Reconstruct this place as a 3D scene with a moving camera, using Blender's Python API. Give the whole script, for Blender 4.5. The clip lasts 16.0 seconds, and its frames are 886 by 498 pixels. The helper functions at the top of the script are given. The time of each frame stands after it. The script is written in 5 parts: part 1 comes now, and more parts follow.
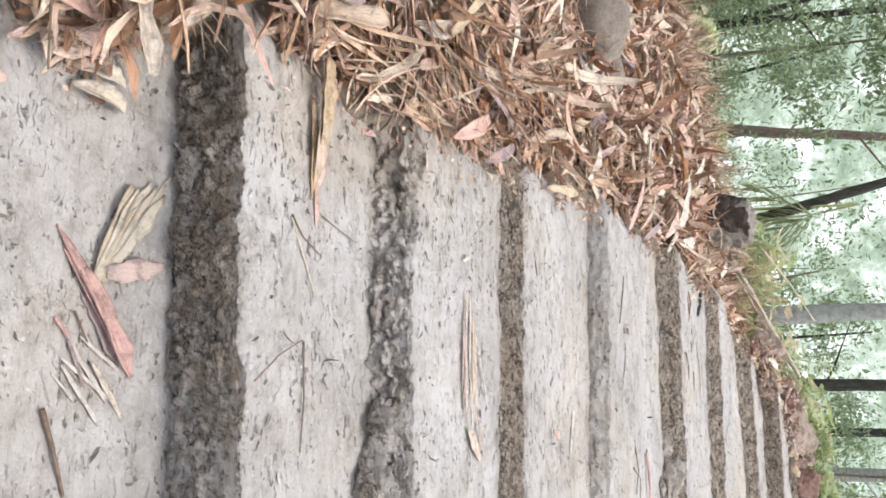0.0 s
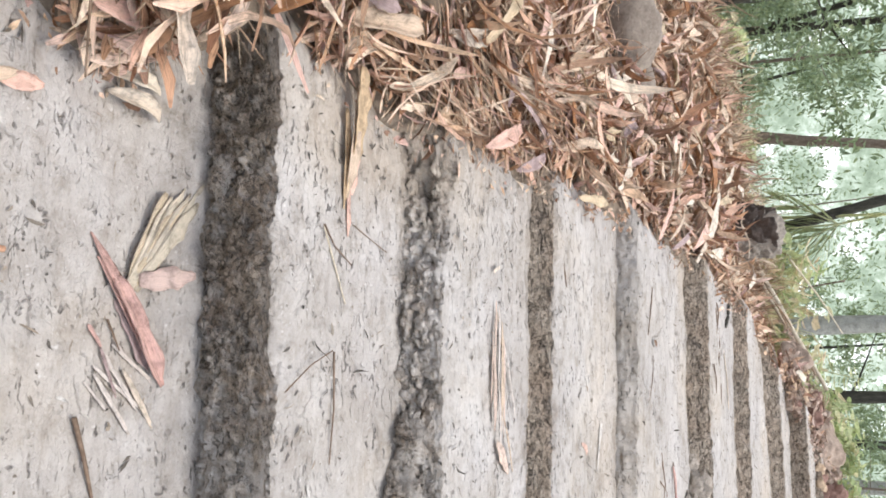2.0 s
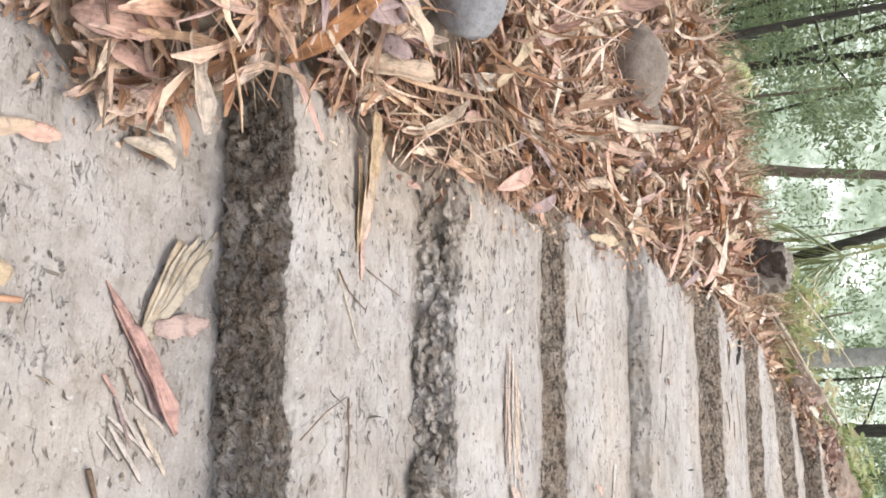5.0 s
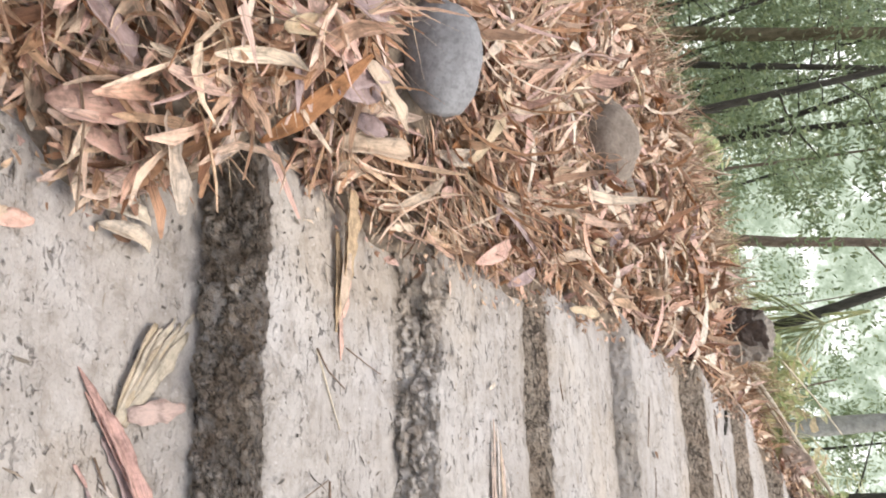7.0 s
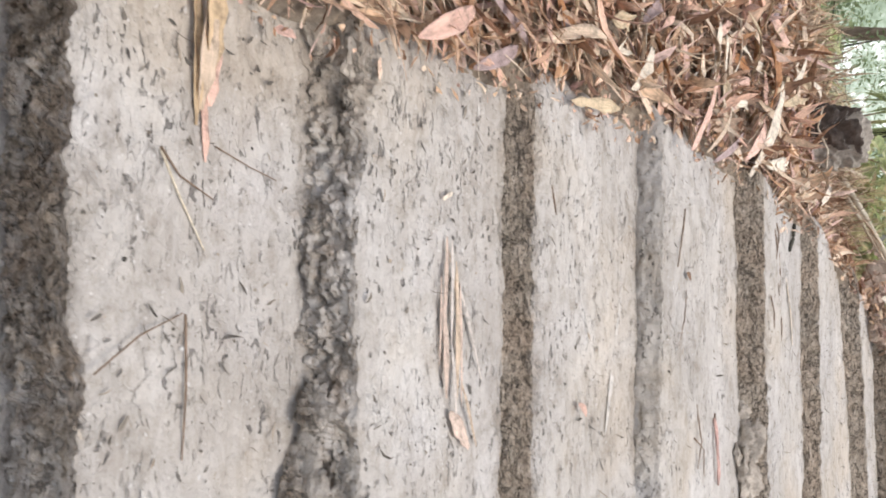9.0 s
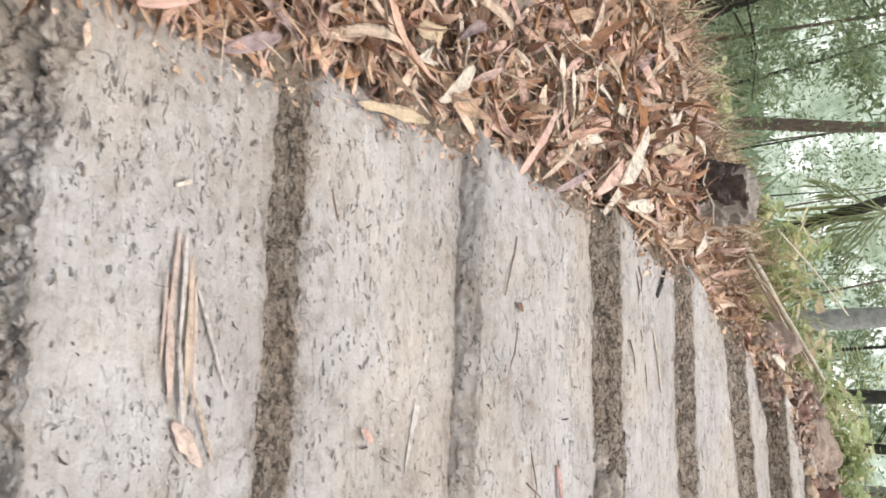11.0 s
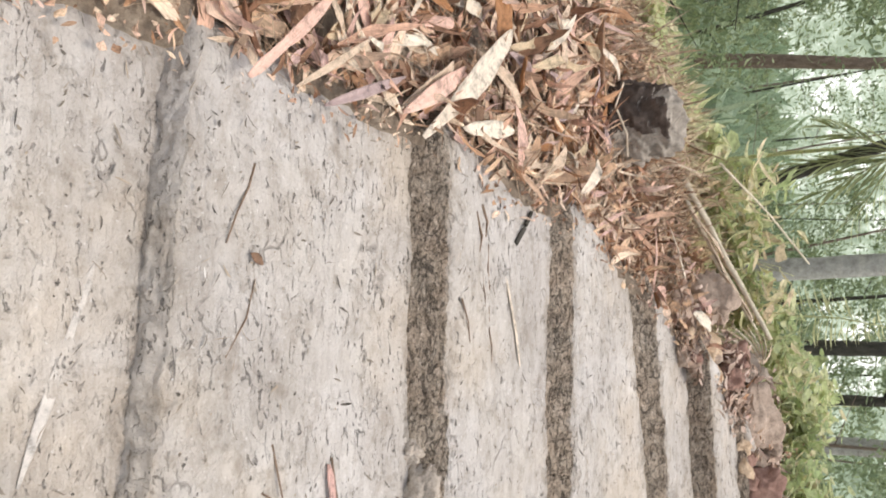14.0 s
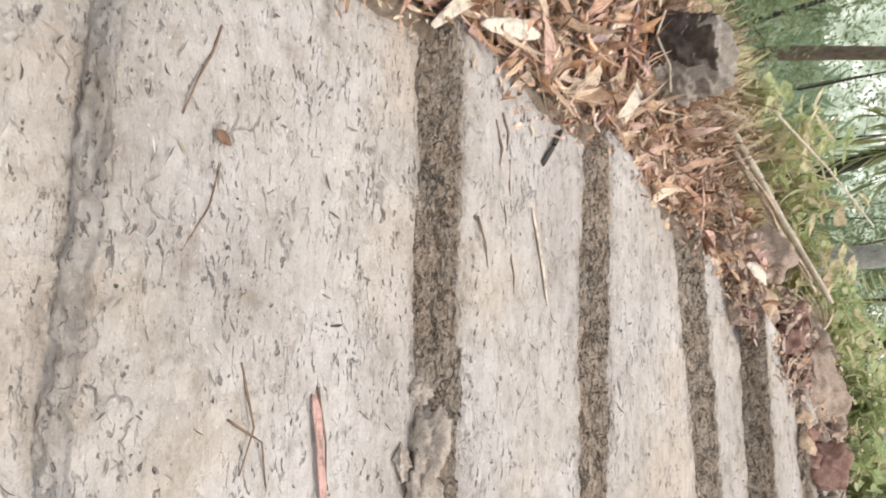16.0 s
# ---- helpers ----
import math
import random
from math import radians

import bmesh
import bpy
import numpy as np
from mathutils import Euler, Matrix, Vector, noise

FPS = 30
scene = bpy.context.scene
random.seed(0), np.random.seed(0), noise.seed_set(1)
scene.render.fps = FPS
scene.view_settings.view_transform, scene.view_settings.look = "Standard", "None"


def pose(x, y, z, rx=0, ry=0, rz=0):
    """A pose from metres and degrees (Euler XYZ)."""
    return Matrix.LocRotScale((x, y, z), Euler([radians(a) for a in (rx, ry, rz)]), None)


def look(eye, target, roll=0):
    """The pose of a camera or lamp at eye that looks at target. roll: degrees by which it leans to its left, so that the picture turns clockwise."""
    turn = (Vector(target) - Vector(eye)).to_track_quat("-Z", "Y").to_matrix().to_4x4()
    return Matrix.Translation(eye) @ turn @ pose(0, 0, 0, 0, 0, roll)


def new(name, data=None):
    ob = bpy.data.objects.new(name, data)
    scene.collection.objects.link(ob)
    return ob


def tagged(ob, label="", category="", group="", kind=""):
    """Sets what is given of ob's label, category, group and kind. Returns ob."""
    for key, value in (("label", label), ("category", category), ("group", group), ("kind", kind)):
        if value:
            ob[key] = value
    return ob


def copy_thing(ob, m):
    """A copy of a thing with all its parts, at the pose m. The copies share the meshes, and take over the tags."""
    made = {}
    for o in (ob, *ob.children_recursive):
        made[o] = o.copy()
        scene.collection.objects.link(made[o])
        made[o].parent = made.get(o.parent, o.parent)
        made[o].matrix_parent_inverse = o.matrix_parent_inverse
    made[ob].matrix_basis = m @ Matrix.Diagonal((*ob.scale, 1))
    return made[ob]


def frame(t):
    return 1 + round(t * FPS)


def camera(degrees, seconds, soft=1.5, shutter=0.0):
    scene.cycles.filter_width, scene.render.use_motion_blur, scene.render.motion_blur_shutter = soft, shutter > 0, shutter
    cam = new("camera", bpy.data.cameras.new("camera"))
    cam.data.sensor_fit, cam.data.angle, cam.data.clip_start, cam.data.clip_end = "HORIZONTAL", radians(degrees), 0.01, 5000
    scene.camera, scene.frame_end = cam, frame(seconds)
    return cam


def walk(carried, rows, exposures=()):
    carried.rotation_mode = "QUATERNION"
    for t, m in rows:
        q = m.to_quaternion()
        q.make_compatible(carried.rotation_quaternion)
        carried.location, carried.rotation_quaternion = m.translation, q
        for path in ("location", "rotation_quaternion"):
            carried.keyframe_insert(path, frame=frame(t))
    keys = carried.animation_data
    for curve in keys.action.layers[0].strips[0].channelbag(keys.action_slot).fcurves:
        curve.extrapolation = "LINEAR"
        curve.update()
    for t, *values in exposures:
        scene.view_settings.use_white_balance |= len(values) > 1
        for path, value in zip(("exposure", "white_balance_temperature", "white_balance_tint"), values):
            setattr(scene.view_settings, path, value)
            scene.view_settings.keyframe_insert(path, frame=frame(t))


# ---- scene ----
cam = camera(55.96, 16.0, soft=1.75, shutter=0.4)
PATH = [
    (0.0, look((0.010, 0.001, 1.371), (-0.254, 1.782, 0.501), 85.91)),
    (0.5, look((-0.026, 0.005, 1.337), (-0.281, 1.779, 0.449), 85.98)),
    (1.0, look((-0.021, 0.013, 1.331), (-0.280, 1.774, 0.419), 87.30)),
    (1.5, look((-0.019, 0.005, 1.340), (-0.276, 1.766, 0.428), 87.12)),
    (2.0, look((-0.010, 0.005, 1.336), (-0.283, 1.764, 0.424), 86.50)),
    (2.5, look((-0.012, -0.008, 1.361), (-0.316, 1.774, 0.506), 85.04)),
    (3.0, look((-0.023, -0.012, 1.361), (-0.343, 1.770, 0.512), 85.51)),
    (3.5, look((-0.062, -0.015, 1.347), (-0.393, 1.745, 0.456), 85.92)),
    (4.0, look((-0.035, -0.011, 1.345), (-0.456, 1.721, 0.437), 83.32)),
    (4.2, look((-0.028, -0.013, 1.340), (-0.403, 1.731, 0.436), 84.25)),
    (6.3, look((-0.040, 0.021, 1.298), (-0.385, 1.763, 0.378), 84.90)),
    (6.5, look((-0.036, 0.023, 1.301), (-0.375, 1.767, 0.382), 84.73)),
    (7.0, look((-0.024, 0.008, 1.316), (-0.563, 1.734, 0.463), 80.44)),
    (7.5, look((-0.022, 0.032, 1.284), (-0.538, 1.719, 0.341), 80.01)),
    (8.0, look((-0.069, 0.188, 1.148), (-0.410, 1.782, -0.009), 82.35)),
    (8.5, look((-0.129, 0.512, 1.320), (-0.324, 2.139, 0.174), 83.35)),
    (9.0, look((-0.084, 0.620, 1.412), (-0.166, 2.283, 0.304), 87.92)),
    (9.5, look((0.011, 0.705, 1.476), (-0.371, 2.368, 0.432), 83.79)),
    (9.7, look((0.056, 0.735, 1.499), (-0.314, 2.434, 0.511), 83.84)),
    (11.8, look((0.166, 1.270, 1.821), (-0.102, 2.946, 0.763), 85.0)),
    (12.0, look((0.210, 1.346, 1.829), (-0.200, 2.985, 0.760), 82.1)),
    (12.3, look((0.248, 1.511, 1.819), (-0.127, 3.138, 0.718), 84.2)),
    (12.5, look((0.262, 1.521, 1.834), (-0.194, 3.146, 0.761), 83.0)),
    (13.0, look((0.283, 1.716, 1.748), (-0.145, 3.319, 0.632), 81.85)),
    (13.5, look((0.134, 1.967, 1.927), (-0.029, 3.611, 0.800), 85.25)),
    (14.0, look((0.057, 2.032, 1.986), (-0.122, 3.699, 0.895), 86.20)),
    (14.5, look((0.103, 2.102, 1.953), (-0.167, 3.763, 0.871), 85.54)),
    (15.0, look((0.304, 2.233, 1.966), (0.025, 3.919, 0.926), 84.67)),
    (15.5, look((0.347, 2.269, 1.914), (0.037, 3.906, 0.809), 82.06)),
    (16.0, look((0.287, 2.388, 1.829), (0.084, 4.002, 0.664), 85.47)),
]
EXPOSURE = [(0.0, 1.17, 6100, 10), (4.0, 1.17, 6300, 11), (7.0, 1.14, 6450, 12), (9.0, 1.03, 6350, 11), (12.0, 1.02, 6450, 10.5), (16.0, 1.07, 6600, 11)]
walk(cam, PATH, EXPOSURE)

# ---- world and light: bright overcast day under an open canopy ----
world = bpy.data.worlds.new("world")
scene.world = world
world.use_nodes = True
wn = world.node_tree
sky = wn.nodes.new("ShaderNodeTexSky")
sky.sky_type, sky.sun_disc = "NISHITA", False
sky.sun_elevation, sky.sun_rotation = radians(72), radians(60)
cloud = wn.nodes.new("ShaderNodeHueSaturation")
cloud.inputs["Saturation"].default_value = 0.35
wn.links.new(sky.outputs[0], cloud.inputs["Color"])
wn.links.new(cloud.outputs[0], wn.nodes["Background"].inputs[0])
wn.nodes["Background"].inputs[1].default_value = 0.15
sun = new("sun", bpy.data.lights.new("sun", "SUN"))
sun.data.energy, sun.data.angle, sun.data.color = 1.1, radians(25), (1.0, 0.94, 0.85)
sun.matrix_world = look((4.2, 1.2, 14.0), (0, 0, 0))

rng = np.random.default_rng(7)


# ---- materials ----
def material(name):
    m = bpy.data.materials.new(name)
    m.use_nodes = True
    b = m.node_tree.nodes["Principled BSDF"]
    return m, m.node_tree, b


def coords(nt, scale, out="Object"):
    tc = nt.nodes.new("ShaderNodeTexCoord")
    mp = nt.nodes.new("ShaderNodeMapping")
    mp.inputs["Scale"].default_value = scale
    nt.links.new(tc.outputs[out], mp.inputs[0])
    return mp.outputs[0]


def noise_tex(nt, scale, detail=4.0, rough=0.6, vec=None, distort=0.0):
    n = nt.nodes.new("ShaderNodeTexNoise")
    n.inputs["Scale"].default_value, n.inputs["Detail"].default_value = scale, detail
    n.inputs["Roughness"].default_value, n.inputs["Distortion"].default_value = rough, distort
    nt.links.new(vec if vec else coords(nt, (1, 1, 1)), n.inputs["Vector"])
    return n.outputs["Fac"]


def ramp(nt, fac, stops, mode="LINEAR"):
    r = nt.nodes.new("ShaderNodeValToRGB")
    r.color_ramp.interpolation = mode
    while len(r.color_ramp.elements) < len(stops):
        r.color_ramp.elements.new(0.5)
    for e, (p, c) in zip(r.color_ramp.elements, stops):
        e.position = p
        e.color = (*c, 1) if len(c) == 3 else c
    nt.links.new(fac, r.inputs[0])
    return r.outputs[0]


def mix(nt, fac, a, b, mode="MIX"):
    m = nt.nodes.new("ShaderNodeMix")
    m.data_type, m.blend_type = "RGBA", mode
    for idx, v in ((0, fac), (6, a), (7, b)):
        if isinstance(v, (int, float)):
            m.inputs[idx].default_value = v
        elif isinstance(v, tuple):
            m.inputs[idx].default_value = (*v, 1)
        else:
            nt.links.new(v, m.inputs[idx])
    return m.outputs[2]


def grey(v):
    return (v, v, v)


def bump(nt, bsdf, pairs):
    """pairs: (height socket, strength, distance)"""
    last = None
    for h, s, d in pairs:
        b = nt.nodes.new("ShaderNodeBump")
        b.inputs["Strength"].default_value, b.inputs["Distance"].default_value = s, d
        nt.links.new(h, b.inputs["Height"])
        if last:
            nt.links.new(last, b.inputs["Normal"])
        last = b.outputs[0]
    nt.links.new(last, bsdf.inputs["Normal"])


def noise_vec(nt, scale):
    n = nt.nodes.new("ShaderNodeTexNoise")
    n.inputs["Scale"].default_value, n.inputs["Detail"].default_value = scale, 2
    nt.links.new(coords(nt, (1, 1, 1)), n.inputs["Vector"])
    return n.outputs["Color"]


def clay_colour(nt):
    """Trodden pale clay: mottled, streaked, with chips, hairline cracks and painted relief shade. Returns colour,
    chips, cracks.
    """
    big = ramp(nt, noise_tex(nt, 2.3, 5, 0.6), [(0.3, (0.43, 0.382, 0.328)), (0.5, (0.51, 0.459, 0.402)), (0.72, (0.605, 0.556, 0.502))])
    mid = ramp(nt, noise_tex(nt, 14, 6, 0.7), [(0.32, (0.78, 0.755, 0.72)), (0.48, (1, 1, 1)), (0.75, (1.05, 1.05, 1.05))])
    col = mix(nt, 1.0, big, mid, "MULTIPLY")
    hue = ramp(nt, noise_tex(nt, 1.6, 4, 0.6), [(0.36, (0.98, 0.99, 1.015)), (0.52, (1, 1, 1)), (0.66, (1.04, 0.995, 0.93))])
    col = mix(nt, 1.0, col, hue, "MULTIPLY")
    streak = ramp(nt, noise_tex(nt, 7, 6, 0.7, coords(nt, (1.0, 3.2, 2.0)), 0.6), [(0.36, grey(0.0)), (0.56, grey(1.0))])
    col = mix(nt, streak, mix(nt, 1.0, col, (0.84, 0.82, 0.80), "MULTIPLY"), col)
    # dark flecks paint the small shadows beside raised crust
    v = nt.nodes.new("ShaderNodeTexVoronoi")
    v.inputs["Scale"].default_value = 34
    nt.links.new(mix(nt, 0.045, coords(nt, (0.5, 1.3, 1)), noise_vec(nt, 34)), v.inputs["Vector"])
    chip = ramp(nt, v.outputs["Distance"], [(0.12, grey(1.0)), (0.24, grey(0.0))])
    gate = ramp(nt, noise_tex(nt, 9, 4, 0.65), [(0.50, grey(0.0)), (0.56, grey(1.0))])
    gated = mix(nt, 1.0, chip, gate, "MULTIPLY")
    col = mix(nt, mix(nt, 1.0, gated, grey(0.75), "MULTIPLY"), col, (0.15, 0.13, 0.115))
    vc = nt.nodes.new("ShaderNodeTexVoronoi")
    vc.feature = "DISTANCE_TO_EDGE"
    vc.inputs["Scale"].default_value = 9
    nt.links.new(mix(nt, 0.12, coords(nt, (0.8, 2.0, 1)), noise_vec(nt, 14)), vc.inputs["Vector"])
    crack = mix(nt, 1.0, ramp(nt, vc.outputs["Distance"], [(0.010, grey(1.0)), (0.05, grey(0.0))]), ramp(nt, noise_tex(nt, 7, 4, 0.65), [(0.57, grey(0.0)), (0.64, grey(1.0))]), "MULTIPLY")
    col = mix(nt, mix(nt, 1.0, crack, grey(0.55), "MULTIPLY"), col, (0.19, 0.165, 0.14))
    # short dashes and curls, more relief shadow put into the colour
    dash = mix(nt, 1.0, ramp(nt, noise_tex(nt, 46, 3, 0.6, coords(nt, (0.42, 1.3, 1)), 1.3), [(0.612, grey(0.0)), (0.635, grey(1.0))]), ramp(nt, noise_tex(nt, 4, 5, 0.7), [(0.45, grey(0.04)), (0.58, grey(1.0))]), "MULTIPLY")
    col = mix(nt, mix(nt, 1.0, dash, grey(0.74), "MULTIPLY"), col, (0.12, 0.105, 0.092))
    curl = mix(nt, 1.0, ramp(nt, noise_tex(nt, 19, 2, 0.5, coords(nt, (0.6, 1.4, 1)), 2.6), [(0.488, grey(0.0)), (0.497, grey(1.0)), (0.503, grey(1.0)), (0.512, grey(0.0))]), ramp(nt, noise_tex(nt, 12, 3, 0.6), [(0.60, grey(0.0)), (0.66, grey(1.0))]), "MULTIPLY")
    col = mix(nt, mix(nt, 1.0, curl, grey(0.55), "MULTIPLY"), col, (0.16, 0.14, 0.125))
    relief_shade = mix(nt, 1.0, mix(nt, 1.0, gated, dash, "LIGHTEN"), curl, "LIGHTEN")
    fine = ramp(nt, noise_tex(nt, 150, 4, 0.75), [(0.30, grey(0.80)), (0.45, grey(1.0)), (0.70, grey(1.06))])
    col = mix(nt, 0.9, col, fine, "MULTIPLY")
    pale = ramp(nt, noise_tex(nt, 75, 2, 0.5), [(0.68, grey(0.0)), (0.76, grey(1.0))])
    col = mix(nt, mix(nt, 1.0, pale, grey(0.6), "MULTIPLY"), col, (0.72, 0.68, 0.63))
    return col, relief_shade, crack, streak


def earth_colour(nt):
    """Raw cut earth of the step faces: crumbly, brown grey."""
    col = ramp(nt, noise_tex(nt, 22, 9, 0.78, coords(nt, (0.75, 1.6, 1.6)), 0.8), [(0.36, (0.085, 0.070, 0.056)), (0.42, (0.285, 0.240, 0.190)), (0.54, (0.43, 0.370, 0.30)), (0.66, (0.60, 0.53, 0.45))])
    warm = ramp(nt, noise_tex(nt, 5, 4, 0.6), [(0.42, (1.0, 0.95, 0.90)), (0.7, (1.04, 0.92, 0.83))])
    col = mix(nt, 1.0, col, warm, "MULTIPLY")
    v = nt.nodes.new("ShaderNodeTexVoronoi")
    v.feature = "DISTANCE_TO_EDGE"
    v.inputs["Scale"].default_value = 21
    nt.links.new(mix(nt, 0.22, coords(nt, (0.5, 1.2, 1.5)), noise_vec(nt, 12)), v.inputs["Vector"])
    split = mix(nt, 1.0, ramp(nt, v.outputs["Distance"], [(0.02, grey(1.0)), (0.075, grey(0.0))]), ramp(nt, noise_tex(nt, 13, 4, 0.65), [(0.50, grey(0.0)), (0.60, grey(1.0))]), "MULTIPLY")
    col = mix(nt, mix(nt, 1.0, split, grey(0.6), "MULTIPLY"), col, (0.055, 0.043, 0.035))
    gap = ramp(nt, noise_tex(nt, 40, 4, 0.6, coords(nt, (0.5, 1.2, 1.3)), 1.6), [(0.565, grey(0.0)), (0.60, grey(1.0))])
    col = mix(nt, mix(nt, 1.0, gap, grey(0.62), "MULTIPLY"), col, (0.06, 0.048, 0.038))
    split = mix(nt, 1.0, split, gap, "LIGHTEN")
    return mix(nt, 0.9, col, ramp(nt, noise_tex(nt, 110, 4, 0.75), [(0.36, grey(0.55)), (0.55, grey(1.05))]), "MULTIPLY"), split


def make_step(name, cut=None):
    m, nt, b = material(name)
    clay, chips, crack, streak = clay_colour(nt)
    earth, split = earth_colour(nt)
    if cut is None:
        # share of cut earth, plus shade painted into crevices and along face feet
        at = nt.nodes.new("ShaderNodeAttribute")
        at.attribute_name = "cut"
        n = nt.nodes.new("ShaderNodeMath")
        n.operation = "MULTIPLY_ADD"
        nt.links.new(noise_tex(nt, 11, 6, 0.75), n.inputs[0])
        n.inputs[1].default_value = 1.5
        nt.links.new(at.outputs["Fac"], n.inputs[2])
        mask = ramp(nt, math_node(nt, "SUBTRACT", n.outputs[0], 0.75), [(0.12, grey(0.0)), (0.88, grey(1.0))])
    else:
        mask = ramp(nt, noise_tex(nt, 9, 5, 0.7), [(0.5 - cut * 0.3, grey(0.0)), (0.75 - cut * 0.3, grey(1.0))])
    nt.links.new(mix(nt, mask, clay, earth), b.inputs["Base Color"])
    b.inputs["Roughness"].default_value = 0.92
    b.inputs["Specular IOR Level"].default_value = 0.2
    rough = mix(nt, mask, grey(0.25), grey(1.0))
    deep = mix(nt, 1.0, noise_tex(nt, 34, 8, 0.75), rough, "MULTIPLY")
    bump(nt, b, [(noise_tex(nt, 26, 6, 0.7, None, 1.2), 0.8, 0.012), (noise_tex(nt, 60, 4, 0.7, coords(nt, (0.6, 1.2, 1)), 1.5), 0.6, 0.007), (deep, 1.0, 0.014), (streak, 0.12, 0.004), (noise_tex(nt, 140, 4, 0.7), 0.5, 0.002), (mix(nt, 1.0, split, mask, "MULTIPLY"), 1.0, -0.012), (chips, 0.9, -0.008), (crack, 0.6, -0.008)])
    return m


def make_soil():
    m, nt, b = material("forest_soil")
    col = ramp(nt, noise_tex(nt, 18, 8, 0.75), [(0.3, (0.13, 0.095, 0.066)), (0.5, (0.27, 0.205, 0.145)), (0.68, (0.42, 0.34, 0.25))])
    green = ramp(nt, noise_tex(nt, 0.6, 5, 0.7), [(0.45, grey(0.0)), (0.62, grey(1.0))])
    far = nt.nodes.new("ShaderNodeSeparateXYZ")
    nt.links.new(coords(nt, (1, 1, 1)), far.inputs[0])
    back = ramp(nt, math_node(nt, "MULTIPLY", far.outputs[1], 0.05), [(0.36, grey(0.0)), (0.48, grey(1.0))])
    col = mix(nt, mix(nt, 1.0, green, back, "MULTIPLY"), col, (0.17, 0.22, 0.10))
    nt.links.new(col, b.inputs["Base Color"])
    b.inputs["Roughness"].default_value = 0.95
    bump(nt, b, [(noise_tex(nt, 30, 8, 0.75), 0.8, 0.03)])
    return m


def math_node(nt, op, a, v):
    n = nt.nodes.new("ShaderNodeMath")
    n.operation = op
    nt.links.new(a, n.inputs[0])
    n.inputs[1].default_value = v
    return n.outputs[0]


def make_leaf(name, stops, source="island", glow=0.0, rough=0.7, vein=0.35, grain=60.0):
    """Leaf blades: colour picked per blade, fibres along the blade, blotches across it."""
    m, nt, b = material(name)
    if source == "island":
        g = nt.nodes.new("ShaderNodeNewGeometry")
        rnd = g.outputs["Random Per Island"]
    else:
        g = nt.nodes.new("ShaderNodeObjectInfo")
        rnd = g.outputs["Random"]
    col = ramp(nt, rnd, stops)
    fib = ramp(nt, noise_tex(nt, 1.0, 4, 0.65, coords(nt, (grain, 3.0, 1.0), "UV")), [(0.30, grey(1 - vein)), (0.52, grey(1.0)), (0.75, grey(1.0 + 0.35 * vein))])
    col = mix(nt, 1.0, col, fib, "MULTIPLY")
    blot = ramp(nt, noise_tex(nt, 24, 5, 0.7), [(0.36, grey(0.42)), (0.47, grey(0.85)), (0.60, grey(1.06))])
    col = mix(nt, 0.85, col, blot, "MULTIPLY")
    nt.links.new(col, b.inputs["Base Color"])
    b.inputs["Roughness"].default_value = rough
    b.inputs["Specular IOR Level"].default_value = 0.3
    bump(nt, b, [(fib, 0.4, 0.003)])
    if glow:
        t = nt.nodes.new("ShaderNodeBsdfTranslucent")
        nt.links.new(col, t.inputs[0])
        s = nt.nodes.new("ShaderNodeMixShader")
        s.inputs[0].default_value = glow
        nt.links.new(b.outputs[0], s.inputs[1])
        nt.links.new(t.outputs[0], s.inputs[2])
        nt.links.new(s.outputs[0], nt.nodes["Material Output"].inputs[0])
    return m


def make_plain(name, lo, hi, scale=12, rough=0.85, bumps=0.6, stretch=(1, 1, 1), depth=0.01):
    m, nt, b = material(name)
    n = noise_tex(nt, scale, 7, 0.7, coords(nt, stretch))
    col = ramp(nt, n, [(0.32, lo), (0.68, hi)])
    col = mix(nt, 0.7, col, ramp(nt, noise_tex(nt, scale * 7, 3, 0.7), [(0.34, grey(0.6)), (0.56, grey(1.0))]), "MULTIPLY")
    nt.links.new(col, b.inputs["Base Color"])
    b.inputs["Roughness"].default_value = rough
    b.inputs["Specular IOR Level"].default_value = 0.25
    bump(nt, b, [(n, bumps, depth), (noise_tex(nt, scale * 6, 4, 0.7), 0.4, depth * 0.3)])
    return m


DRY = [(0.0, (0.478, 0.270, 0.149)), (0.12, (0.853, 0.598, 0.391)), (0.21, (0.208, 0.097, 0.051)), (0.31, (0.58, 0.385, 0.25)), (0.46, (0.790, 0.492, 0.353)),
       (0.60, (0.900, 0.724, 0.530)), (0.70, (0.229, 0.106, 0.056)), (0.78, (0.57, 0.315, 0.165)), (0.89, (0.645, 0.434, 0.372)), (1.0, (0.874, 0.666, 0.456))]
GREEN = [(0.0, (0.19, 0.24, 0.125)), (0.3, (0.26, 0.325, 0.175)), (0.55, (0.32, 0.39, 0.22)), (0.8, (0.38, 0.43, 0.225)), (1.0, (0.28, 0.37, 0.25))]
YELLOWISH = [(0.0, (0.50, 0.58, 0.27)), (0.4, (0.66, 0.69, 0.37)), (0.75, (0.79, 0.75, 0.47)), (1.0, (0.80, 0.68, 0.46))]

STEP, LUMPY, SOIL = make_step("trodden_clay_and_cut_earth"), make_step("crumbled_clay", 0.3), make_soil()
LITTER = make_leaf("dry_leaf_litter", DRY, glow=0.05, vein=0.6, grain=9.0)
MULCH = make_leaf("broken_brown_leaves", [(0.0, (0.30, 0.20, 0.14)), (0.4, (0.52, 0.38, 0.285)), (0.7, (0.66, 0.50, 0.40)), (1.0, (0.22, 0.14, 0.10))], glow=0.05, vein=0.5, grain=9.0)
